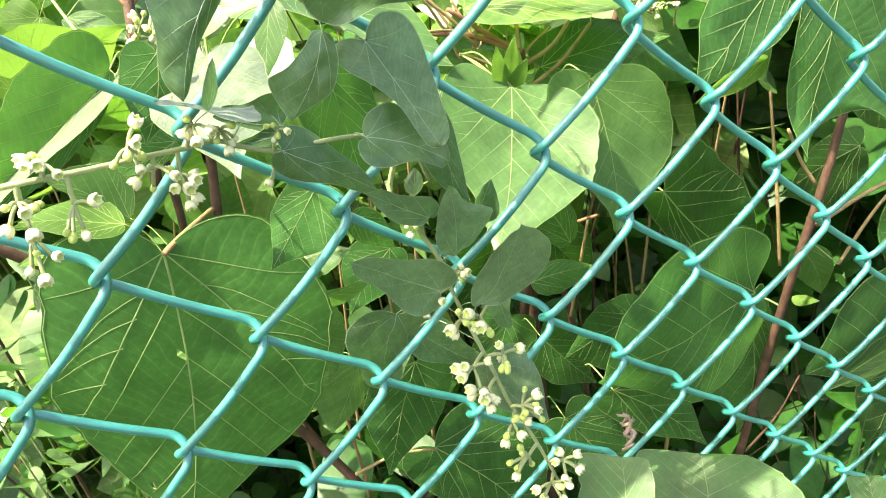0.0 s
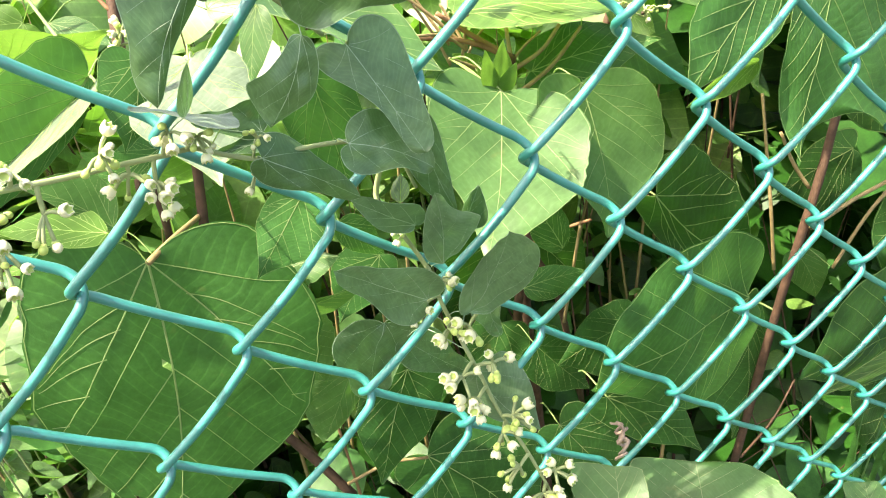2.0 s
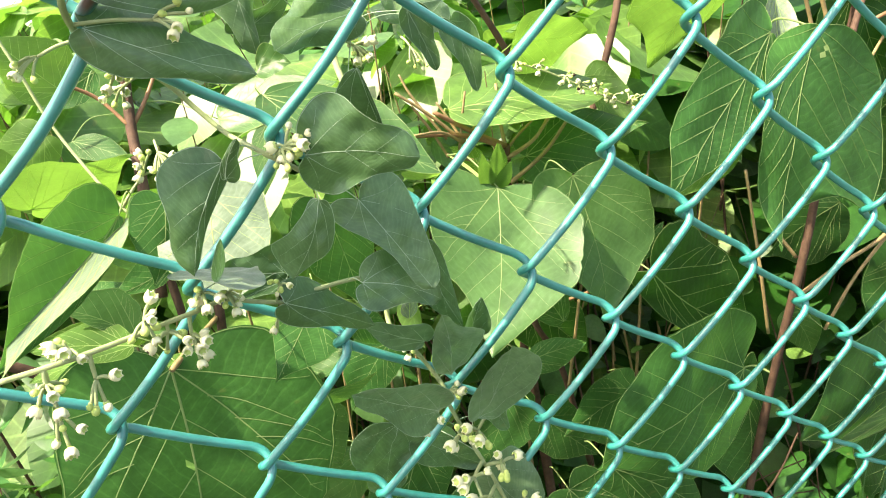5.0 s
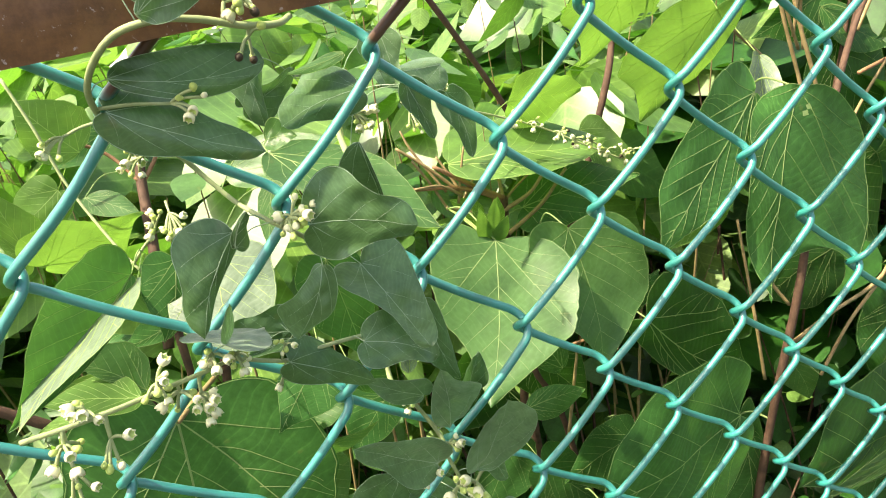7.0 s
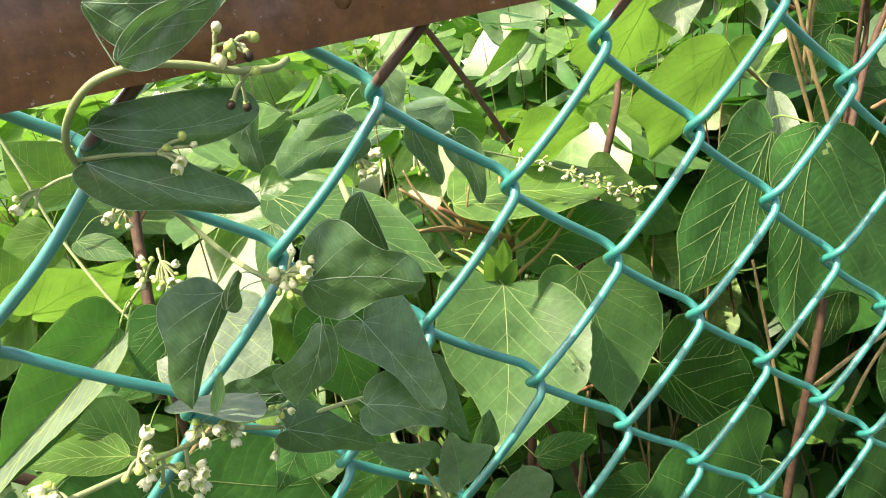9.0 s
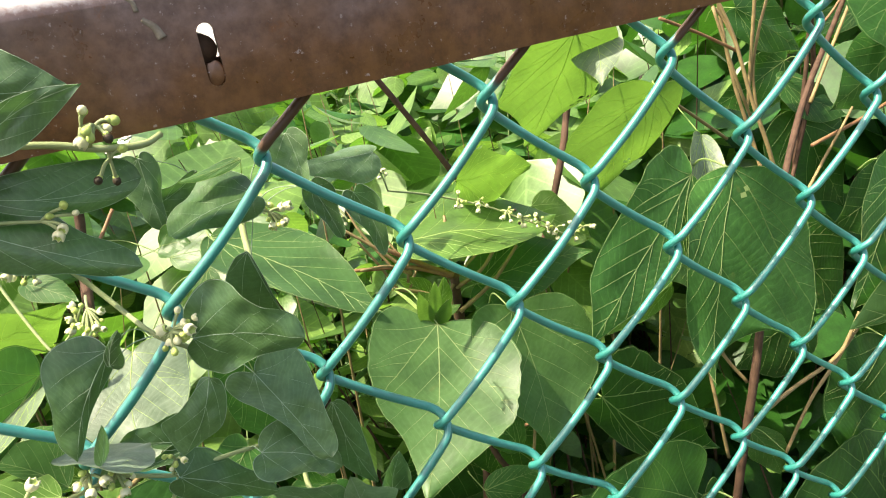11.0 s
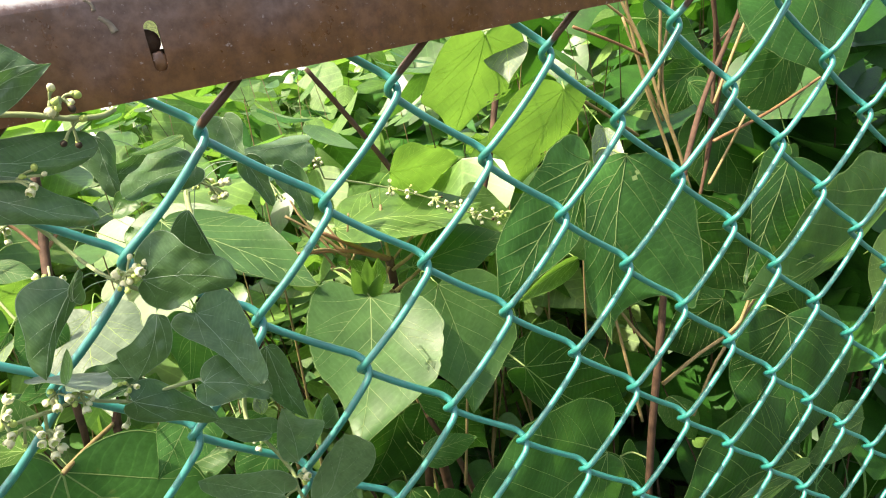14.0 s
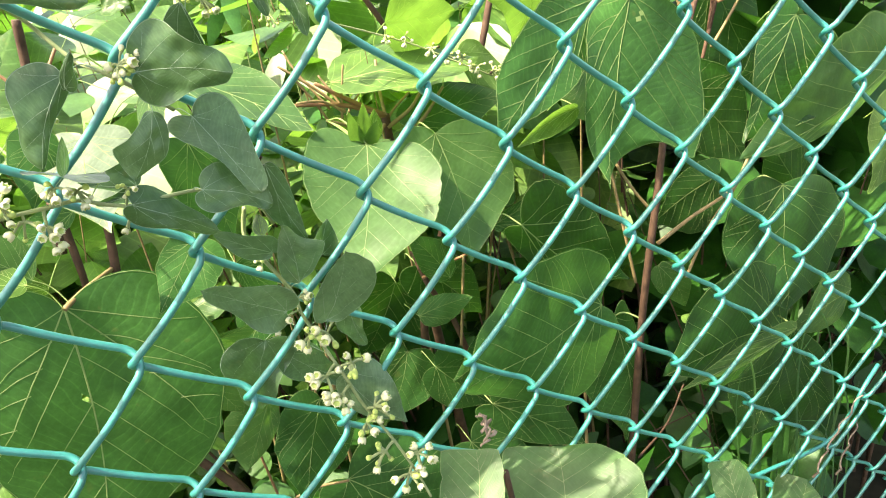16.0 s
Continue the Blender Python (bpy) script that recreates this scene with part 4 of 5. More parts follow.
leaf(shrub_b, "lobed", (0.3044, 0.3050, 1.1367), (0.2933, 0.3550, 1.0620), (0.954, -0.162, -0.251), 0.0346, 0.0188, tone=1.0, holes=((.6,.5),(.63,.5),(.66,.7),(.7,.92),(.66,.92),(.74,.92),(.7,.75)))
leaf(shrub_b, "ovate", (0.2085, 0.3700, 1.0978), (0.2546, 0.3600, 1.0960), (-0.099, -0.606, 0.789), 0.0337, 0.0265, tone=1.0)
leaf(shrub_b, "ovate", (0.1653, 0.3700, 1.0726), (0.2591, 0.3450, 1.0688), (0.259, 0.964, 0.055), 0.0340, 0.0669, tone=0.95)
leaf(shrub_b, "ovate", (0.2576, 0.3700, 1.0663), (0.3002, 0.3700, 1.0301), (0.534, 0.565, 0.628), 0.0174, 0.0180, tone=0.95)
leaf(shrub_b, "broad", (0.2119, 0.3700, 1.0270), (0.2777, 0.3350, 1.0411), (0.202, 0.668, 0.716), 0.0202, 0.0217, tone=0.45)
leaf(shrub_b, "broad", (0.2819, 0.3600, 0.9627), (0.2150, 0.3600, 1.0107), (-0.462, -0.609, -0.645), 0.0120, 0.0208, tone=0.2)
leaf(shrub_b, "ovate", (0.1777, 0.3600, 1.0326), (0.1586, 0.3600, 1.0532), (-0.733, -0.000, -0.680), 0.0071, 0.0058, tone=0.9)
leaf(shrub_b, "ovate", (0.1683, 0.3300, 1.0406), (0.1755, 0.3300, 1.0605), (-0.940, -0.000, 0.340), 0.0066, 0.0054, tone=0.9)
leaf(shrub_b, "ovate", (0.1665, 0.3300, 1.0405), (0.1594, 0.3300, 1.0569), (-0.919, -0.000, -0.395), 0.0064, 0.0049, tone=0.9)
leaf(shrub_b, "ovate", (0.1680, 0.3300, 1.0388), (0.1869, 0.3400, 1.0354), (-0.398, 0.859, 0.321), 0.0042, 0.0046, tone=0.85)
leaf(shrub_b, "broad", (0.3265, 0.3200, 1.0448), (0.3291, 0.3100, 1.0051), (0.995, 0.085, 0.045), 0.0265, 0.0089, tone=0.75)
leaf(shrub_b, "ovate", (0.2674, 0.2550, 1.0523), (0.2201, 0.2450, 1.0455), (0.160, -0.084, -0.983), 0.0054, 0.0074, tone=0.95, cup=0.4)
leaf(shrub_b, "broad", (0.2623, 0.3000, 1.1787), (0.2452, 0.2720, 1.1564), (0.794, -0.593, 0.134), 0.0139, 0.0121, tone=1.2)
leaf(shrub_b, "ovate", (0.2612, 0.3600, 0.9341), (0.3032, 0.3500, 0.9560), (-0.293, 0.525, 0.799), 0.0127, 0.0058, tone=0.5)
leaf(shrub_b, "ovate", (0.3198, 0.2900, 1.1108), (0.2901, 0.2500, 1.0623), (0.862, -0.025, -0.507), 0.0180, 0.0083, tone=1.2, cup=0.5)
stem(shrub_b, "branch", 0.0036, 0.008, (0.22, 0.42, 0.92), (0.25, 0.45, 0.6), (0.27, 0.46, 0.3), (0.28, 0.46, -0.02))
shrub_c = thing("broad_leaved_shrub", "dark green broad-leaved shrub with a reddish brown trunk", "shrub", group="shrubs behind the fence")
stem(shrub_c, "branch", .0006, .0007, (0.3545, 0.3000, 0.7374), (0.3846, 0.3000, 0.6726), (0.4200, 0.3000, 0.5943))
stem(shrub_c, "branch", .0005, .0006, (0.3682, 0.3100, 0.6892), (0.3938, 0.3100, 0.6867), (0.4299, 0.3100, 0.6814))
stem(shrub_c, "branch", .0005, .0006, (0.4854, 0.3200, 0.5837), (0.4372, 0.3200, 0.6618), (0.4097, 0.3200, 0.7215))
stem(shrub_c, "branch", .0006, .0007, (0.4828, 0.3000, 0.5513), (0.4492, 0.3000, 0.6240), (0.4344, 0.3000, 0.6791))
stem(shrub_c, "branch", .0005, .0006, (0.3993, 0.3300, 0.6055), (0.4299, 0.3300, 0.6104), (0.4792, 0.3300, 0.5876))
stem(shrub_c, "branch", .0016, .0030, (0.5499, 0.3700, 1.1843), (0.5058, 0.3600, 1.1304), (0.4405, 0.3300, 1.0857), (0.3617, 0.2800, 1.0236), (0.3331, 0.2620, 0.9639), (0.3206, 0.2620, 0.8739), (0.3115, 0.2650, 0.7289))
stem(shrub_c, "petiole", 0.0014, 0.001, (0.3348, 0.2620, 0.9317), (0.3665, 0.2620, 0.9410), (0.4024, 0.2620, 0.9485), (0.4317, 0.2650, 0.9669), (0.4580, 0.2700, 0.9812))
stem(shrub_c, "petiole", 0.0011, 0.0012, (0.3624, 0.2620, 0.8917), (0.3824, 0.2620, 0.9250), (0.4051, 0.2620, 0.9474), (0.4185, 0.2630, 0.9662), (0.4236, 0.2640, 0.9726))
stem(shrub_c, "petiole", .0009, .0012, (0.3210, 0.3000, 1.0075), (0.3207, 0.2900, 0.9753), (0.3212, 0.2800, 0.9392), (0.3266, 0.2750, 0.8966))
stem(shrub_c, "petiole", .0009, .0011, (0.3067, 0.2700, 0.9991), (0.3204, 0.2700, 0.9761), (0.3305, 0.2650, 0.9594))
stem(shrub_c, "twig", .0012, .0015, (0.6237, 0.3600, 1.0738), (0.5414, 0.3500, 1.0608), (0.4663, 0.3400, 1.0563))
stem(shrub_c, "branch", .0008, .0010, (0.4034, 0.3000, 0.7392), (0.3742, 0.2900, 0.7159), (0.3236, 0.2700, 0.7232))
stem(shrub_c, "branch", .0022, .0018, (0.5472, 0.4200, 1.1737), (0.5539, 0.4200, 1.1322), (0.5606, 0.4200, 1.0831), (0.5411, 0.4100, 1.0388), (0.5120, 0.4000, 0.9756))
stem(shrub_c, "twig", .0012, .0009, (0.5562, 0.4200, 1.1083), (0.5789, 0.4200, 1.1231), (0.6011, 0.4200, 1.1475))
leaf(shrub_c, ("shoulder", "basal"), (0.2613, 0.2320, 0.9308), (0.1516, 0.2120, 0.9335), (-0.009, -0.090, -0.996), 0.0532, 0.0521, tone=0.45)
leaf(shrub_c, "broad", (0.3051, 0.2750, 0.8764), (0.3078, 0.2620, 0.7545), (0.999, -0.026, 0.025), 0.0393, 0.0176, tone=0.45)
leaf(shrub_c, "broad", (0.2505, 0.3000, 0.9641), (0.3404, 0.2950, 0.8828), (0.671, 0.063, 0.739), 0.0162, 0.0408, tone=0.3)
leaf(shrub_c, ("blunt", "ovate"), (0.2763, 0.2500, 1.1096), (0.1878, 0.2080, 1.0727), (0.462, -0.220, -0.859), 0.0242, 0.0186, tone=0.4)
leaf(shrub_c, ("ovate", "corner"), (0.2971, 0.2450, 1.1078), (0.2513, 0.2060, 1.0238), (0.886, -0.045, -0.462), 0.0224, 0.0716, tone=0.4, cup=-0.08, scars=((0.14, 0.2), (0.13, 0.27)))
leaf(shrub_c, ("blunt", "blunt"), (0.4969, 0.2900, 0.9092), (0.4675, 0.2500, 0.8175), (0.949, 0.026, -0.315), 0.0645, 0.0891, tone=0.32)
leaf(shrub_c, ("blunt", "broad"), (0.4676, 0.2550, 0.7981), (0.3071, 0.2200, 0.8532), (-0.293, -0.144, -0.945), 0.0568, 0.0464, tone=0.32)
leaf(shrub_c, "ovate", (0.4571, 0.2350, 0.8152), (0.3146, 0.2130, 0.8385), (-0.162, -0.001, -0.987), 0.0147, 0.0083, tone=0.8)
leaf(shrub_c, ("blunt", "corner"), (0.5004, 0.2700, 0.7713), (0.4236, 0.2400, 0.7057), (0.670, -0.107, -0.735), 0.0755, 0.0943, tone=0.32)
leaf(shrub_c, "ovate", (0.5671, 0.2620, 0.7887), (0.4805, 0.2520, 0.7924), (-0.035, -0.068, -0.997), 0.0267, 0.0315, tone=0.75)
leaf(shrub_c, "broad", (0.4763, 0.2800, 1.0517), (0.4016, 0.2500, 0.9880), (0.685, -0.266, -0.678), 0.0206, 0.0579, tone=0.32)
leaf(shrub_c, "ovate", (0.5937, 0.2700, 0.9969), (0.3885, 0.2400, 0.9833), (0.078, -0.087, -0.993), 0.0541, 0.0163, tone=0.65)
leaf(shrub_c, "broad", (0.1855, 0.2500, 0.8788), (0.2507, 0.2350, 0.8075), (0.745, 0.150, 0.650), 0.0168, 0.0205, tone=0.45)
leaf(shrub_c, "broad", (0.5572, 0.3400, 1.1743), (0.5664, 0.3100, 1.0807), (0.995, -0.007, 0.100), 0.0593, 0.0723, tone=0.35)
leaf(shrub_c, "broad", (0.5758, 0.3600, 1.1051), (0.5062, 0.3600, 1.0675), (0.468, -0.169, -0.867), 0.0260, 0.0332, tone=0.35)
leaf(shrub_c, "broad", (0.5435, 0.4200, 1.0508), (0.5869, 0.4000, 0.9560), (0.913, 0.083, 0.400), 0.0481, 0.0420, tone=0.3)
leaf(shrub_c, "broad", (0.5626, 0.3200, 0.8663), (0.5067, 0.3200, 0.9513), (-0.836, -0.000, -0.549), 0.0305, 0.0248, tone=0.3)
leaf(shrub_c, "broad", (0.4280, 0.3400, 0.9977), (0.4933, 0.3200, 0.9143), (0.795, 0.112, 0.596), 0.0327, 0.0363, tone=0.25)
leaf(shrub_c, "broad", (0.5658, 0.3400, 1.0073), (0.4780, 0.3300, 0.9903), (0.211, -0.222, -0.952), 0.0271, 0.0321, tone=0.3)
leaf(shrub_c, "broad", (0.5429, 0.4000, 0.8647), (0.4461, 0.3900, 0.8489), (0.178, -0.206, -0.962), 0.0229, 0.0455, tone=0.2)
leaf(shrub_c, "broad", (0.1964, 0.3600, 0.9262), (0.2458, 0.3600, 0.8562), (0.817, 0.000, 0.577), 0.0235, 0.0227, tone=0.2)
leaf(shrub_c, "broad", (0.1973, 0.4200, 0.8802), (0.1527, 0.4200, 0.8186), (0.809, 0.000, -0.587), 0.0377, 0.0456, tone=0.15)
leaf(shrub_c, "ovate", (0.3717, 0.3000, 0.8798), (0.3932, 0.2900, 0.8342), (0.814, -0.354, 0.461), 0.0141, 0.0133, tone=0.7)
leaf(shrub_c, "broad", (0.4758, 0.4200, 1.1450), (0.5376, 0.4100, 1.1009), (0.589, 0.263, 0.764), 0.0214, 0.0222, tone=0.25)
leaf(shrub_c, "broad", (0.6423, 0.4400, 1.1150), (0.5438, 0.4300, 1.1157), (0.037, -0.421, -0.906), 0.0119, 0.0119, tone=0.25)
leaf(shrub_c, "broad", (0.5731, 0.4600, 1.0816), (0.4825, 0.4500, 1.0615), (0.234, -0.210, -0.949), 0.0206, 0.0267, tone=0.25)
leaf(shrub_c, "ovate", (0.5314, 0.4300, 1.0783), (0.5933, 0.4100, 1.0365), (0.589, 0.508, 0.629), 0.0231, 0.0185, tone=0.4)
leaf(shrub_c, "broad", (0.2391, 0.3000, 0.8736), (0.1781, 0.2900, 0.8708), (0.083, -0.238, -0.968), 0.0193, 0.0305, tone=0.35)
leaf(shrub_c, "broad", (0.1792, 0.3200, 0.8654), (0.2169, 0.3100, 0.8138), (0.801, 0.273, 0.532), 0.0191, 0.0193, tone=0.4)
leaf(shrub_c, "ovate", (0.1780, 0.3300, 0.9060), (0.2173, 0.3200, 0.9104), (0.021, 0.472, 0.881), 0.0131, 0.0090, tone=0.5)
leaf(shrub_c, "broad", (0.1746, 0.3600, 0.8572), (0.1389, 0.3500, 0.8056), (0.822, -0.215, -0.528), 0.0220, 0.0275, tone=0.4)
leaf(shrub_c, "ovate", (0.2070, 0.3300, 0.9257), (0.1807, 0.3300, 0.9714), (-0.867, -0.000, -0.499), 0.0126, 0.0124, tone=0.5)
leaf(shrub_c, "broad", (0.2013, 0.3300, 0.7678), (0.2522, 0.3100, 0.6787), (0.872, 0.052, 0.487), 0.0277, 0.0282, tone=0.45)
leaf(shrub_c, "broad", (0.5198, 0.2150, 0.9807), (0.4651, 0.2000, 0.9446), (0.567, -0.104, -0.817), 0.0361, 0.0275, tone=0.9)
stem(shrub_c, "branch", 0.003, 0.006, (0.3115, 0.2650, 0.7289), (0.310, 0.268, 0.5), (0.32, 0.28, 0.2), (0.32, 0.28, -0.02))
front_plant = thing("low_weed", "pale sunlit broad leaves of a low weed before the fence", "weed")
stem(front_plant, "branch", .0016, .002, (0.1475, 0.1700, 0.9140), (0.1517, 0.1700, 0.8355), (0.1472, 0.1700, 0.6531))
stem(front_plant, "branch", .0016, .002, (0.3540, 0.1750, 0.6908), (0.3772, 0.1750, 0.5699), (0.3843, 0.1750, 0.3695))
stem(front_plant, "branch", .0016, .002, (0.4179, 0.1750, 0.6264), (0.4179, 0.1750, 0.5330), (0.3935, 0.1750, 0.3588))
leaf(front_plant, ("clipped", "square"), (0.1601, 0.1403, 0.8815), (0.1845, 0.1780, 0.9029), (-0.835, 0.550, -0.018), 0.0415, 0.0310, tone=0.85, cup=0.0)
leaf(front_plant, ("square", "square"), (0.1107, 0.1390, 0.9209), (0.1332, 0.1700, 0.9393), (-0.810, 0.586, 0.003), 0.0117, 0.0186, tone=0.85, cup=0.05)
leaf(front_plant, ("clipped", "square"), (0.2972, 0.1415, 0.7913), (0.3148, 0.1750, 0.8092), (-0.872, 0.487, -0.053), 0.0133, 0.0126, tone=0.85)
leaf(front_plant, ("ovate", "square"), (0.3767, 0.1519, 0.7020), (0.4128, 0.1780, 0.7222), (-0.625, 0.770, 0.126), 0.0225, 0.0218, tone=0.85)

# ---- vine on the fence ----
vine = thing("twining_vine", "grey-green twining vine with small cream flowers on the fence", "vine")
stem(vine, "stem", .0007, .0006, (-0.0336, 0.1650, 1.1234), (-0.0213, 0.1660, 1.1222), (-0.0110, 0.1700, 1.1198), (0.0017, 0.1760, 1.1168), (0.0093, 0.1800, 1.1147), (0.0168, 0.1840, 1.1127), (0.0237, 0.1860, 1.1079), (0.0319, 0.1860, 1.1044), (0.0415, 0.1880, 1.1034), (0.0559, 0.1900, 1.1005), (0.0705, 0.2000, 1.0903), (0.0777, 0.2050, 1.0718))
stem(vine, "stem", 0.0008, 0.0006, (0.0691, 0.2000, 1.0599), (0.0731, 0.1980, 1.0505), (0.0757, 0.1940, 1.0426), (0.0754, 0.1900, 1.0369), (0.0794, 0.1860, 1.0205), (0.0839, 0.1820, 1.0040), (0.0876, 0.1780, 0.9884), (0.0942, 0.1720, 0.9707), (0.1001, 0.1660, 0.9505), (0.1027, 0.1600, 0.9366))
stem(vine, "stem", 0.0010, 0.0009, (0.0691, 0.2000, 1.0599), (0.0661, 0.2100, 1.0622), (0.0669, 0.2150, 1.0683), (0.0695, 0.2120, 1.0795))
stem(vine, "stem", .0008, .0008, (0.0067, 0.1950, 1.1833), (0.0067, 0.1850, 1.1924), (0.0106, 0.1760, 1.2000), (0.0168, 0.1700, 1.2053), (0.0250, 0.1680, 1.2065), (0.0332, 0.1680, 1.2049), (0.0421, 0.1690, 1.2016), (0.0501, 0.1730, 1.1997), (0.0544, 0.1780, 1.2000))
stem(vine, "stem", 0.0008, 0.0007, (0.0067, 0.1950, 1.1833), (0.0139, 0.2050, 1.1750), (0.0216, 0.2060, 1.1663), (0.0267, 0.2050, 1.1579), (0.0319, 0.2000, 1.1509), (0.0379, 0.1860, 1.1483), (0.0456, 0.1860, 1.1409), (0.0544, 0.1900, 1.1304))
stem(vine, "stem", 0.0007, 0.0007, (-0.0345, 0.3600, 1.1739), (-0.0291, 0.3500, 1.1522), (-0.0244, 0.3400, 1.1274), (-0.0143, 0.3200, 1.1041), (-0.0073, 0.3100, 1.0918))
stem(vine, "stem", 0.0012, 0.0009, (0.0739, 0.2350, 1.1604), (0.0707, 0.2250, 1.1575), (0.0692, 0.2150, 1.1524), (0.0678, 0.2000, 1.1495))
stem(vine, "stem", 0.0006, 0.0005, (0.1536, 0.3300, 1.1176), (0.1821, 0.3400, 1.1036), (0.2127, 0.3400, 1.0877), (0.2352, 0.3350, 1.0731), (0.2590, 0.3300, 1.0578))
leaf(vine, "moon", (0.0273, 0.1780, 1.1522), (0.0121, 0.1720, 1.1285), (0.847, -0.041, -0.530), 0.0123, 0.0035, tone=0.3)
leaf(vine, "moon", (0.0264, 0.1760, 1.1487), (0.0313, 0.1720, 1.1588), (-0.837, 0.229, 0.496), 0.0035, 0.0014, tone=0.35)
leaf(vine, "ovate", (0.0167, 0.1720, 1.1254), (0.0206, 0.1700, 1.1374), (-0.859, -0.472, 0.199), 0.0016, 0.0023, tone=0.6)
leaf(vine, "moon", (0.0467, 0.1780, 1.1478), (0.0725, 0.1670, 1.1427), (0.196, 0.010, 0.981), 0.0118, 0.0147, tone=0.35, cup=-0.1)
leaf(vine, ("ovate", "ovate"), (0.0663, 0.1860, 1.1630), (0.0723, 0.1900, 1.1350), (0.978, -0.051, 0.205), 0.0105, 0.0008, tone=0.3)
leaf(vine, ("flare", "late"), (0.0471, 0.1780, 1.1351), (0.0348, 0.1760, 1.1159), (0.843, -0.052, -0.535), 0.0095, 0.0060, tone=0.35, cup=-0.15)
leaf(vine, ("heart_slim", "heart_wide"), (0.0586, 0.1840, 1.1285), (0.0713, 0.1720, 1.0999), (0.924, 0.093, 0.371), 0.0088, 0.0132, tone=0.3, cup=-0.12)
leaf(vine, "ovate", (0.0800, 0.2000, 1.0988), (0.0876, 0.1960, 1.0629), (0.976, 0.097, 0.195), 0.0069, 0.0062, tone=0.25)
leaf(vine, "moon", (0.0538, 0.1820, 1.1038), (0.0744, 0.1750, 1.0933), (0.523, 0.530, 0.667), 0.0086, 0.0097, tone=0.3)
leaf(vine, "moon", (0.0312, 0.1820, 1.1064), (0.0556, 0.1860, 1.0849), (0.508, 0.530, 0.679), 0.0057, 0.0090, tone=0.35)
leaf(vine, ("moon", "ovate"), (0.0721, 0.1940, 1.0653), (0.0529, 0.1900, 1.0825), (-0.667, -0.000, -0.745), 0.0069, 0.0048, tone=0.5)
leaf(vine, ("barb", "ovate"), (0.0782, 0.1900, 1.0504), (0.0772, 0.1860, 1.0791), (-0.999, 0.046, -0.027), 0.0128, 0.0069, tone=0.45, cup=-0.1)
leaf(vine, ("spoon", "ovate"), (0.0823, 0.1820, 1.0339), (0.0955, 0.1760, 1.0647), (-0.919, 0.011, 0.395), 0.0144, 0.0095, tone=0.45, cup=0.15)
leaf(vine, ("moon", "moon"), (0.0687, 0.1820, 1.0451), (0.0415, 0.1780, 1.0694), (-0.660, -0.063, -0.748), 0.0101, 0.0095, tone=0.5, cup=0.15)
leaf(vine, "ovate", (0.0847, 0.1900, 0.9997), (0.1070, 0.1820, 0.9632), (0.859, 0.117, 0.499), 0.0079, 0.0156, tone=0.5)
leaf(vine, "ovate", (0.0933, 0.2050, 1.0504), (0.0990, 0.2030, 1.0663), (-0.941, -0.003, 0.338), 0.0063, 0.0050, tone=0.35)
leaf(vine, "ovate", (0.0716, 0.2050, 1.0680), (0.0719, 0.2000, 1.0805), (-0.981, 0.168, 0.096), 0.0032, 0.0030, tone=1.2)
leaf(vine, "ovate", (0.0274, 0.1820, 1.1188), (0.0056, 0.1760, 1.1281), (-0.298, 0.951, -0.086), 0.0109, 0.0098, tone=1.2, cup=0.05)
leaf(vine, "spoon", (0.0115, 0.1900, 1.1935), (0.0474, 0.1870, 1.1894), (0.136, 0.320, 0.938), 0.0044, 0.0080, tone=0.3, cup=-0.1)
leaf(vine, "moon", (0.0086, 0.1900, 1.1861), (0.0411, 0.1800, 1.1698), (0.506, 0.488, 0.711), 0.0068, 0.0122, tone=0.25)
leaf(vine, "moon", (0.0747, 0.2050, 1.1719), (0.0488, 0.1960, 1.1698), (0.275, -0.617, -0.737), 0.0135, 0.0061, tone=0.3)
leaf(vine, "ovate", (0.0740, 0.2100, 1.1819), (0.0552, 0.2050, 1.1812), (0.243, -0.854, -0.459), 0.0031, 0.0023, tone=0.85)
leaf(vine, "moon", (0.0931, 0.2150, 1.1670), (0.0985, 0.2120, 1.1478), (0.963, 0.027, 0.267), 0.0048, 0.0055, tone=0.4)
leaf(vine, "moon", (0.1059, 0.2150, 1.1610), (0.1113, 0.2120, 1.1374), (0.972, -0.055, 0.229), 0.0058, 0.0057, tone=0.4)
leaf(vine, "ovate", (0.0193, 0.1680, 1.2191), (0.0400, 0.1620, 1.2165), (0.145, 0.070, 0.987), 0.0084, 0.0090, tone=0.4, cup=-0.1)
leaf(vine, "ovate", (0.0217, 0.1580, 1.2094), (0.0433, 0.1520, 1.2173), (-0.350, -0.027, 0.936), 0.0054, 0.0029, tone=0.65, cup=0.1)
leaf(vine, "moon", (0.0611, 0.2150, 1.0146), (0.0499, 0.2130, 0.9809), (0.948, 0.016, -0.317), 0.0193, 0.0148, tone=0.12)
leaf(vine, "moon", (0.0672, 0.2150, 1.0036), (0.0923, 0.2130, 0.9750), (0.749, 0.121, 0.652), 0.0085, 0.0109, tone=0.12)
leaf(vine, "moon", (0.0990, 0.2050, 1.0211), (0.1025, 0.2030, 0.9979), (0.988, -0.006, 0.153), 0.0082, 0.0049, tone=0.2)
leaf(vine, "moon", (0.0349, 0.2000, 1.1053), (0.0179, 0.2000, 1.1129), (-0.377, -0.372, -0.848), 0.0089, 0.0022, tone=0.2)
leaf(vine, "moon", (0.0347, 0.1980, 1.1038), (0.0204, 0.1940, 1.1053), (0.074, -0.580, -0.811), 0.0030, 0.0027, tone=0.3)
leaf(vine, "moon", (0.0475, 0.2250, 1.1860), (0.0480, 0.2200, 1.1641), (0.997, 0.080, 0.004), 0.0081, 0.0053, tone=0.6)
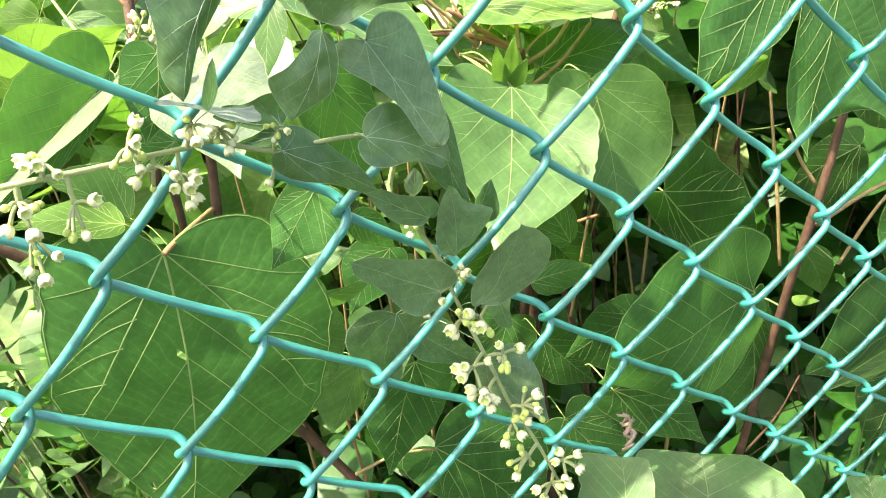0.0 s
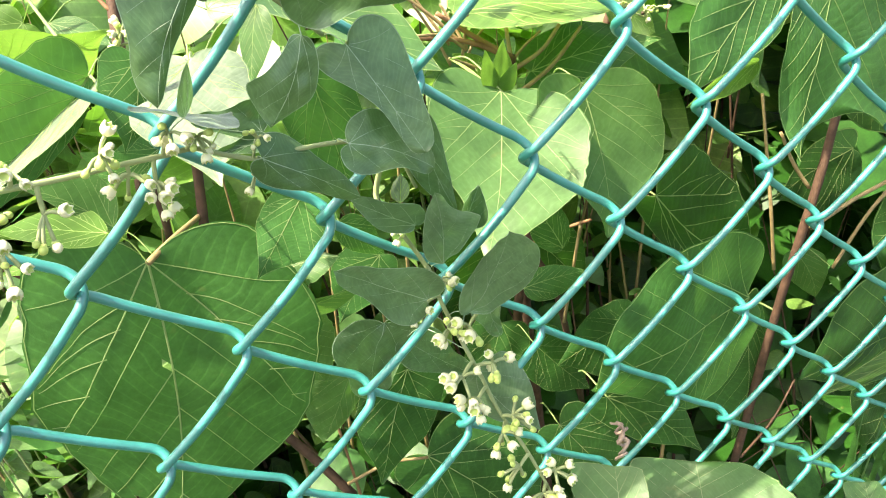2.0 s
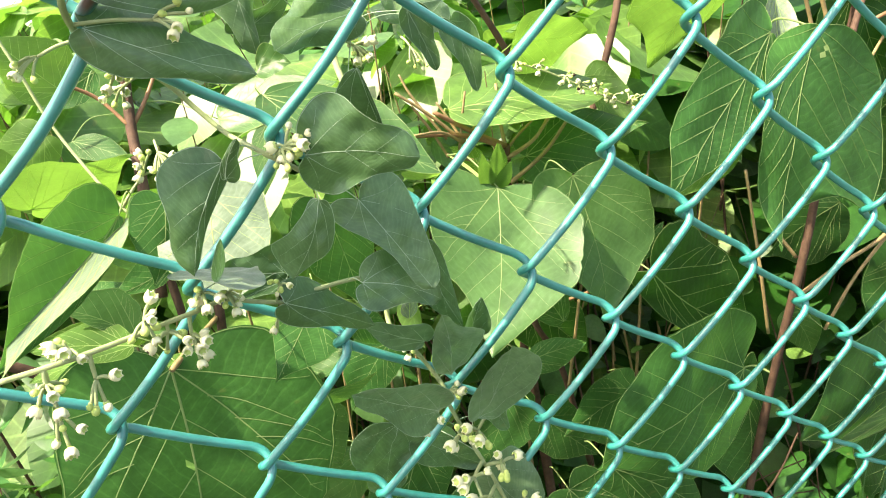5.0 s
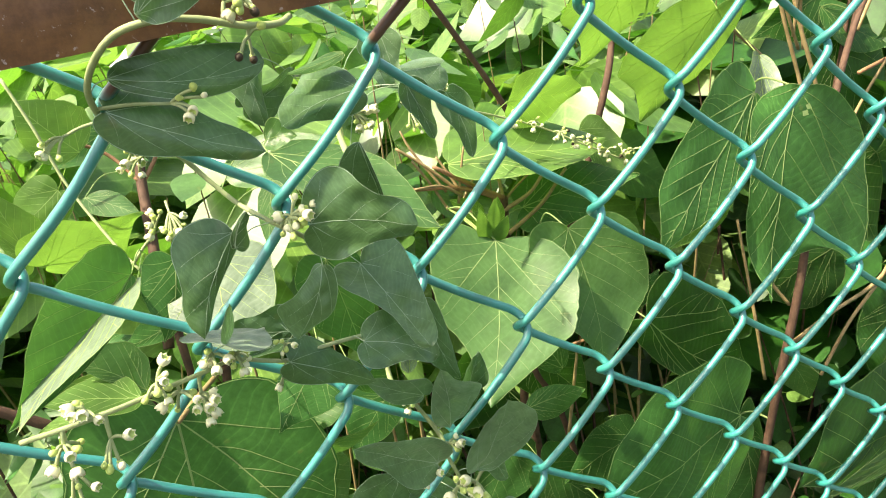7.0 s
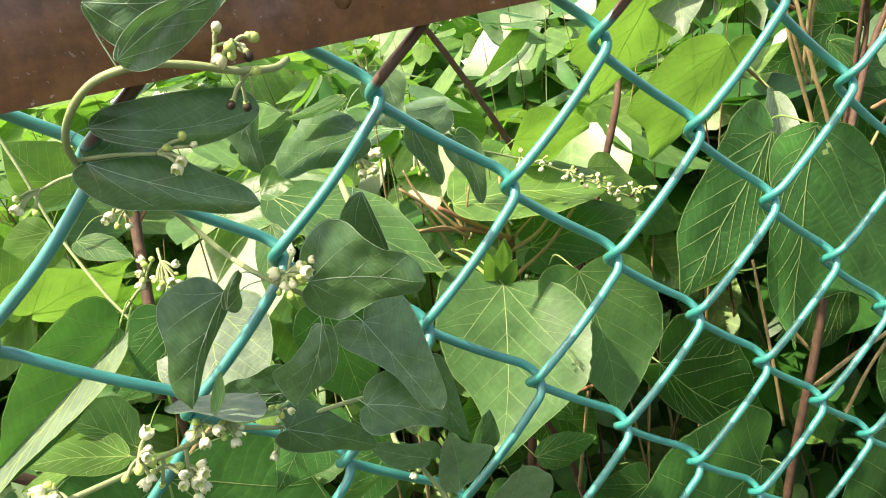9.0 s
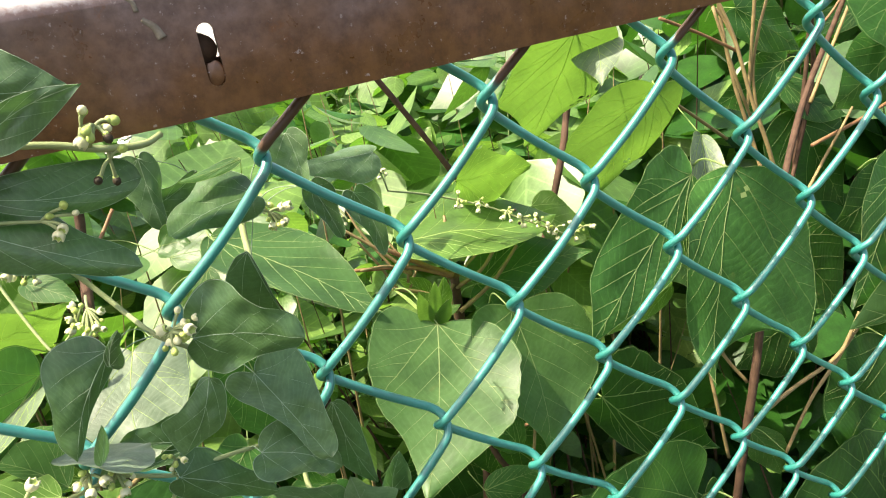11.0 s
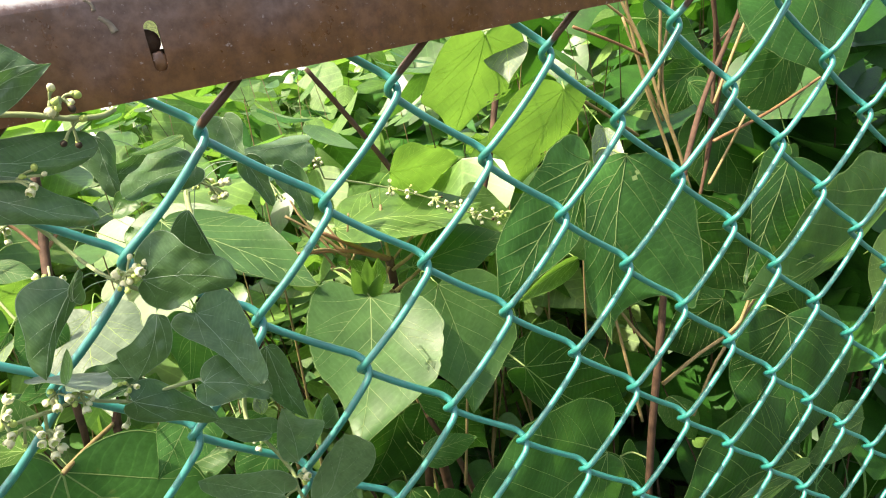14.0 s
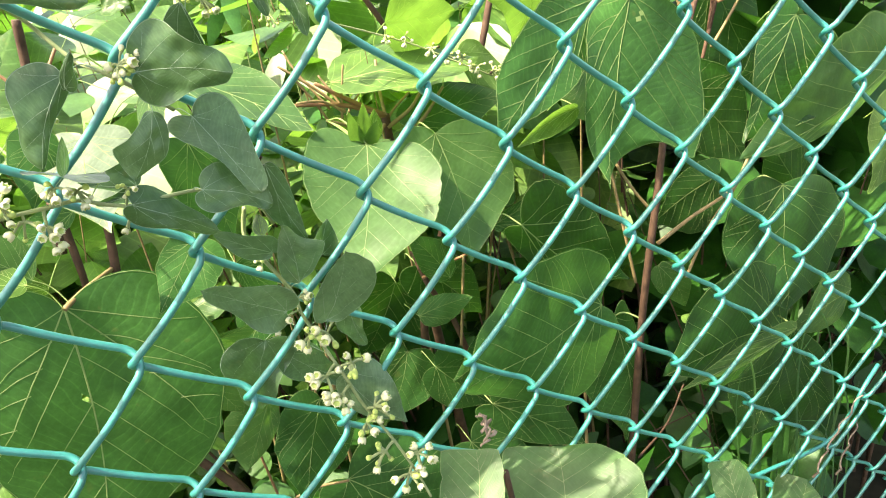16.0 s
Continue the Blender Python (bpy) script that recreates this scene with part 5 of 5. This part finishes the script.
leaf(vine, "moon", (0.1409, 0.3000, 1.1475), (0.1052, 0.2900, 1.1528), (0.009, -0.493, -0.870), 0.0057, 0.0125, tone=0.5)
leaf(vine, "ovate", (0.0452, 0.2100, 1.1630), (0.0537, 0.2050, 1.1636), (0.263, 0.543, 0.797), 0.0046, 0.0053, tone=0.75)
leaf(vine, "moon", (0.0923, 0.2300, 1.1813), (0.0932, 0.2250, 1.1640), (0.999, 0.007, 0.049), 0.0099, 0.0050, tone=0.6)
leaf(vine, "moon", (0.0443, 0.2300, 1.1690), (0.0627, 0.2300, 1.1769), (-0.394, -0.000, 0.919), 0.0073, 0.0047, tone=0.2)
flower_cluster(vine, (-0.0182, 0.1660, 1.1259), 6, 1.0, 1)
flower_cluster(vine, (-0.0258, 0.1640, 1.1179), 6, 1.0, 3)
flower_cluster(vine, (-0.0022, 0.1720, 1.1225), 7, 1.0, 5)
flower_cluster(vine, (0.0012, 0.1760, 1.1132), 5, 1.0, 6)
flower_cluster(vine, (0.0133, 0.1760, 1.1228), 7, 0.9, 8)
flower_cluster(vine, (0.0189, 0.1780, 1.1183), 6, 0.9, 9)
flower_cluster(vine, (0.0056, 0.1780, 1.1078), 7, 1.0, 10)
flower_cluster(vine, (0.0293, 0.1860, 1.0999), 5, 0.7, 12)
flower_cluster(vine, (0.0326, 0.1840, 1.1125), 5, 0.7, 13)
flower_cluster(vine, (0.0693, 0.1960, 1.0631), 5, 0.8, 14)
flower_cluster(vine, (0.0765, 0.1880, 1.0457), 6, 0.9, 15)
flower_cluster(vine, (0.0651, 0.1840, 1.0406), 6, 0.9, 16)
flower_cluster(vine, (0.0741, 0.1820, 1.0292), 7, 1.35, 17)
flower_cluster(vine, (0.0831, 0.1820, 1.0278), 6, 1.35, 18)
flower_cluster(vine, (0.0891, 0.1780, 1.0118), 6, 1.35, 19)
flower_cluster(vine, (0.0740, 0.1780, 1.0095), 6, 1.35, 20)
flower_cluster(vine, (0.0783, 0.1760, 0.9994), 6, 1.35, 21)
flower_cluster(vine, (0.0915, 0.1720, 0.9891), 7, 1.35, 22)
flower_cluster(vine, (0.0844, 0.1700, 0.9844), 6, 1.35, 23)
flower_cluster(vine, (0.0872, 0.1660, 0.9683), 6, 1.35, 24)
flower_cluster(vine, (0.1041, 0.1640, 0.9606), 7, 1.35, 25)
flower_cluster(vine, (0.0953, 0.1620, 0.9530), 7, 1.35, 26)
flower_cluster(vine, (-0.0267, 0.1640, 1.1066), 4, 1.0, 29)
flower_cluster(vine, (-0.0166, 0.1660, 1.1125), 4, 1.0, 30)
flower_cluster(vine, (-0.0063, 0.2000, 1.1803), 6, 0.8, 31)
flower_cluster(vine, (0.0426, 0.1700, 1.1983), 3, 0.9, 32)
flower_cluster(vine, (0.0399, 0.1700, 1.2082), 3, 0.9, 33)
flower_cluster(vine, (0.0286, 0.1860, 1.1844), 5, 0.9, 34)
flower_cluster(vine, (0.0437, 0.1800, 1.1511), 9, 1.0, 35)
flower_cluster(vine, (0.0075, 0.3000, 1.1140), 8, 1.2, 36)
flower_cluster(vine, (0.0112, 0.2100, 1.1704), 6, 0.9, 37)
flower_cluster(vine, (0.0087, 0.2300, 1.1619), 6, 0.9, 38)
flower_cluster(vine, (0.0433, 0.1620, 1.2091), 5, 1.0, 39)
flower_cluster(vine, (0.0425, 0.1800, 1.1504), 6, 0.9, 41)
flower_cluster(vine, (0.0841, 0.2400, 1.1527), 12, 1.0, 42)
flower_cluster(vine, (0.0801, 0.2400, 1.1584), 8, 1.0, 43)
flower_cluster(vine, (0.2044, 0.3300, 1.0965), 5, 0.9, 60)
flower_cluster(vine, (0.2203, 0.3300, 1.0855), 6, 1.0, 61)
flower_cluster(vine, (0.2295, 0.3300, 1.0788), 7, 1.0, 62)
flower_cluster(vine, (0.2400, 0.3300, 1.0744), 7, 1.0, 63)
flower_cluster(vine, (0.2498, 0.3300, 1.0667), 7, 1.0, 64)
flower_cluster(vine, (0.2601, 0.3300, 1.0615), 6, 1.0, 65)
flower_cluster(vine, (0.2699, 0.3300, 1.0622), 5, 0.9, 66)
flower_cluster(vine, (0.1956, 0.3400, 1.0980), 6, 0.9, 47)
flower_cluster(vine, (0.1484, 0.3200, 1.1325), 8, 0.8, 48)
flower_cluster(vine, (0.0122, 0.2800, 1.1191), 10, 1.0, 49)
flower_cluster(vine, (0.1100, 0.2600, 1.1383), 5, 0.8, 50)

# ---- fresh shoot over the light leaf ----
leaf(shrub_b, "ovate", (0.1553, 0.3000, 1.0510), (0.1480, 0.2960, 1.0756), (0.960, -0.068, 0.272), 0.0051, 0.0034, tone=1.0)
leaf(shrub_b, "ovate", (0.1553, 0.3000, 1.0510), (0.1571, 0.2960, 1.0785), (0.996, -0.043, -0.072), 0.0042, 0.0049, tone=1.0)
leaf(shrub_b, "ovate", (0.1553, 0.3000, 1.0510), (0.1636, 0.2960, 1.0660), (0.860, -0.089, -0.503), 0.0023, 0.0063, tone=1.0)

# ---- thicket further back ----
LEAF_SHAPES = [
    [(0.0, 0.0), (0.03, 0.36), (0.10, 0.66), (0.20, 0.90), (0.32, 1.0), (0.46, 0.94), (0.62, 0.74), (0.78, 0.44), (0.90, 0.19), (1.0, 0.0)],
    [(0.0, 0.0), (0.02, 0.42), (0.09, 0.76), (0.22, 0.97), (0.40, 1.0), (0.55, 0.93), (0.70, 0.74), (0.84, 0.46), (0.94, 0.20), (1.0, 0.0)],
]


def small_leaf(verts, faces, spots, base, along, side, length, width, shape, rnd):
    """A folded, drooping blade of a few faces, added to the lists."""
    face = along.cross(side)
    fold, droop = rnd.uniform(-0.15, 0.35), rnd.uniform(0.05, 0.35)
    first = len(verts)
    for u, w in shape:
        mid = base + along * (u * length) - face * (droop * length * u * u)
        lift = face * (fold * w * width)
        verts.extend((mid - side * (w * width) + lift, mid, mid + side * (w * width) + lift))
        spots.extend(((u, -w), (u, 0.0), (u, w)))
    for i in range(len(shape) - 1):
        a = first + 3 * i
        faces.append((a, a + 3, a + 4, a + 1))
        faces.append((a + 1, a + 4, a + 5, a + 2))


def thicket(name, label, category, mats, stems, leaves, size, slim, seed):
    """Many leafy shoots as one mass. stems: (x, y, height, lean x, lean y) drawn from the given function."""
    rnd = random.Random(seed)
    verts, faces, slots, spots = [], [], [], []
    for k in range(stems[0]):
        x, y, top, lx, ly = stems[1](rnd)
        if x < 0.5:
            top = min(top, 1.225 - 0.125 * (y + 0.05) - 0.03 * rnd.random())
        foot = Vector((x, y, -0.01))
        head = Vector((x + lx, y + ly, top))
        bow = foot.lerp(head, 0.55) + Vector((-lx * 0.3, -ly * 0.3, 0))
        line = smooth_line([foot, bow, head], 6)
        rings = []
        for i, q in enumerate(line):
            r = 0.0032 * (1 - 0.92 * i / (len(line) - 1)) * (0.6 + top * 0.5)
            rings.append(len(verts))
            verts.extend(q + Vector((r * math.cos(a), r * math.sin(a), 0)) for a in (0, 1.26, 2.51, 3.77, 5.03))
            spots.extend([(0.07, 0.3)] * 5)
        for a, b in zip(rings, rings[1:]):
            for j in range(5):
                faces.append((a + j, a + (j + 1) % 5, b + (j + 1) % 5, b + j))
                slots.append(len(mats) - 1)
        for j in range(leaves):
            f = 1 - rnd.random() ** 1.5 * 0.72
            i = f * (len(line) - 1)
            q = line[int(i)].lerp(line[min(int(i) + 1, len(line) - 1)], i % 1)
            turn = j * 2.4 + rnd.uniform(-0.5, 0.5)
            out = Vector((math.cos(turn), math.sin(turn), rnd.uniform(-0.25, 0.75))).normalized()
            long = size * rnd.uniform(0.55, 1.25)
            base = q + out * (0.25 * long)
            along = (out + Vector((0, 0, rnd.uniform(-1.7, 0.1)))).normalized()
            side = along.cross(Vector((rnd.uniform(-0.9, 0.9), rnd.uniform(-0.9, 0.9), 1))).normalized()
            before = len(faces)
            small_leaf(verts, faces, spots, base, along, side, long, long * slim * rnd.uniform(0.8, 1.2), LEAF_SHAPES[j % 2], rnd)
            n = len(verts)
            verts.extend((q, q + Vector((0, 0, 0.0016)), base))
            spots.extend([(0.07, 0.3)] * 3)
            faces.append((n, n + 1, n + 2))
            slots.extend([min(len(mats) - 2, int(rnd.random() ** 1.2 * (len(mats) - 1)))] * (len(faces) - before))
    me = bpy.data.meshes.new(name)
    me.from_pydata([tuple(v) for v in verts], [], faces)
    for m in mats:
        me.materials.append(m)
    me.polygons.foreach_set("material_index", slots)
    blade = me.uv_layers.new(name="blade")
    corner = np.empty(len(me.loops), dtype=np.int32)
    me.loops.foreach_get("vertex_index", corner)
    blade.data.foreach_set("uv", np.array(spots, dtype=np.float32)[corner].ravel())
    me.shade_smooth()
    return tagged(new(name, me), label=label, category=category, kind="stuff")


FAR = [
    leaf_material("thicket_leaf", (0.034, 0.096, 0.020), (0.080, 0.175, 0.038), (0.17, 0.42, 0.04), 0.38, 0.38, 0.7, True),
    leaf_material("thicket_light_leaf", (0.075, 0.170, 0.034), (0.13, 0.25, 0.05), (0.24, 0.47, 0.06), 0.45, 0.40, 0.65, True),
]
thicket("undergrowth_thicket", "dense green leafy undergrowth behind the fence", "undergrowth", FAR + [BARK],
        (235, lambda r: ((lambda x: (x, (0.50 if x < 0.35 else 0.95) + 1.0 * r.random(), r.uniform(0.85, 1.20) - (0.0 if x < 0.45 else 0.30)))(r.uniform(-0.7, 2.3)) + ( r.uniform(-0.12, 0.12), r.uniform(-0.1, 0.1)))), 42, 0.056, 0.36, 5)
thicket("leafy_undergrowth", "light green broad-leaved undergrowth behind the fence", "undergrowth", [FAR[0], FAR[1], FAR[1], BARK],
        (90, lambda r: (r.uniform(-0.45, 0.75), 0.52 + 0.7 * r.random(), r.uniform(0.88, 1.17), r.uniform(-0.1, 0.1), r.uniform(-0.08, 0.08))), 28, 0.088, 0.42, 21)
# mostly the deepest green, so the leaf colour carries the shade below the shrubs
thicket("low_undergrowth", "low weeds under the shrubs with shade put into their dark leaf colour", "undergrowth", [BLADE[0], BLADE[0], BLADE[1], BARK],
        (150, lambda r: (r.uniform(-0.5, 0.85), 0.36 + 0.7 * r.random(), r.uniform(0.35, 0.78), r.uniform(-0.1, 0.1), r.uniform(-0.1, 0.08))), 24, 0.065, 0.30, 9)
# deepest green only: overhead shade is put into the leaf colour
thicket("shaded_undergrowth", "broad-leaved undergrowth with deep shade put into its dark green leaf colour", "undergrowth", [BLADE[0], BLADE[0], BLADE[0], BARK],
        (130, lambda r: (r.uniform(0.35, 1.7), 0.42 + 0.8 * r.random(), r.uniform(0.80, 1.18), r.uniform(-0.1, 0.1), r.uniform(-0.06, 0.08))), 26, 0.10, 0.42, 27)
thicket("narrow_leaved_weeds", "slender weeds with narrow pale green leaves", "weeds", [BLADE[1], FAR[0], GREEN_STEM],
        (50, lambda r: (r.uniform(0.0, 0.42), r.uniform(0.52, 1.15), r.uniform(0.85, 1.16), r.uniform(-0.06, 0.06), r.uniform(-0.06, 0.06))), 44, 0.055, 0.13, 13)

thicket("pale_weeds", "slender weeds with narrow light green leaves behind the fence", "weeds", [FAR[0], BLADE[1], BLADE[2], GREEN_STEM],
        (13, lambda r: (r.uniform(-0.19, -0.07), r.uniform(0.31, 0.40), r.uniform(0.90, 1.02), r.uniform(-0.02, 0.03), r.uniform(-0.03, 0.02))), 40, 0.026, 0.17, 33)

thicket("thin_twigs", "thin bare brown and tan twigs among the undergrowth", "twigs", [FAR[1], BLADE[2], TWIG],
        (70, lambda r: (r.uniform(-0.3, 0.5), r.uniform(0.40, 0.85), r.uniform(0.85, 1.22), r.uniform(-0.15, 0.15), r.uniform(-0.1, 0.1))), 7, 0.028, 0.3, 41)
thicket("dark_twigs", "thin dark brown twigs in the undergrowth", "twigs", [FAR[0], FAR[1], BARK],
        (70, lambda r: (r.uniform(-0.3, 1.3), r.uniform(0.38, 0.8), r.uniform(0.75, 1.18), r.uniform(-0.2, 0.2), r.uniform(-0.1, 0.1))), 7, 0.03, 0.3, 43)

# ---- pale path and bank beyond ----
bm = bmesh.new()
bmesh.ops.create_cube(bm, size=1, matrix=Matrix.Translation((4, 11.85, 0.02)) @ Matrix.Diagonal((80, 14.7, 0.04, 1)))
path_slab = part("pavement", bm, PAVING, None, "pale sunlit concrete path", "structure")
tagged(path_slab, category="pavement")


bm = bmesh.new()
bmesh.ops.create_grid(bm, x_segments=160, y_segments=24, size=0.5, matrix=Matrix.Translation((6, 24.5, 0)) @ Matrix.Diagonal((90, 11, 1, 1)))
for v in bm.verts:
    rise = max(0.0, min(1.0, (v.co.y - 19.6) / 5.0))
    v.co.z = -0.02 + rise * (2.9 + 0.35 * noise.noise(v.co * 0.6)) + 0.12 * noise.noise(v.co * 2.3) * rise
bank = part("bank", bm, BANK, None, "grassy green bank beyond the path", "structure")
tagged(bank, category="bank")


# ---- grass tuft and dry tendrils along the fence ----
def grass_tuft():
    tuft = thing("grass_tuft", "tall green grass blades growing through the fence", "grass", (0.50, 0.24, 0))
    inv = tuft.matrix_world.inverted()
    rnd = random.Random(31)
    for k in range(18):
        foot = Vector((0.50 + rnd.uniform(-0.05, 0.09), 0.225 + rnd.uniform(-0.02, 0.06), 0))
        top = foot + Vector((rnd.uniform(-0.10, 0.10), rnd.uniform(-0.05, 0.05), rnd.uniform(0.72, 0.95)))
        line = smooth_line([foot, foot.lerp(top, 0.5) + Vector((rnd.uniform(-0.02, 0.02), 0, 0.03)), foot.lerp(top, 0.85), top + Vector((rnd.uniform(-0.05, 0.05), 0, -0.05))], 6)
        bm = bmesh.new()
        wide = rnd.uniform(0.0020, 0.0038)
        turn = rnd.uniform(-0.8, 0.8)
        side = Vector((math.cos(turn), math.sin(turn), 0))
        prev = None
        for i, q in enumerate(line):
            w = wide * math.sin(math.pi * min(0.97, 0.25 + 0.75 * i / (len(line) - 1)))
            now = [bm.verts.new(q - side * w), bm.verts.new(q + side.cross(Vector((0, 0, 1))) * w * 0.35), bm.verts.new(q + side * w)]
            if prev:
                for j in (0, 1):
                    bm.faces.new((prev[j], prev[j + 1], now[j + 1], now[j]))
            prev = now
        ob = part("blade", bm, BLADE[1] if k % 3 else BLADE[2], tuft)
        ob.matrix_parent_inverse = inv


def dry_tendril(*pts):
    th = thing("dry_tendril", "thin dry brown tendril curled round the fence wire", "tendril", pts[0], group="dry tendrils on the fence")
    line = smooth_line(pts, 10)
    line = [q + 0.0022 * Vector((math.sin(i * 0.9), 0.5 * math.cos(i * 0.9), math.cos(i * 0.7))) for i, q in enumerate(line)]
    bm = bmesh.new()
    tube(bm, line, 0.0009, 0.0006, 6, 0, 0.3)
    ob = part("twist", bm, DRY, th)
    ob.matrix_parent_inverse = th.matrix_world.inverted()


grass_tuft()
dry_tendril((0.4401, 0.1900, 0.6913), (0.4470, 0.1880, 0.7217), (0.4649, 0.1900, 0.7407), (0.4919, 0.1940, 0.7529))
dry_tendril((0.4715, 0.1900, 0.6736), (0.4791, 0.1900, 0.7062), (0.4916, 0.1920, 0.7263))
dry_tendril((0.1535, 0.1900, 0.9184), (0.1496, 0.1880, 0.9322), (0.1472, 0.1900, 0.9371))
dry_tendril((0.1451, 0.1850, 0.9402), (0.1451, 0.1800, 0.9332), (0.1419, 0.1780, 0.9289))
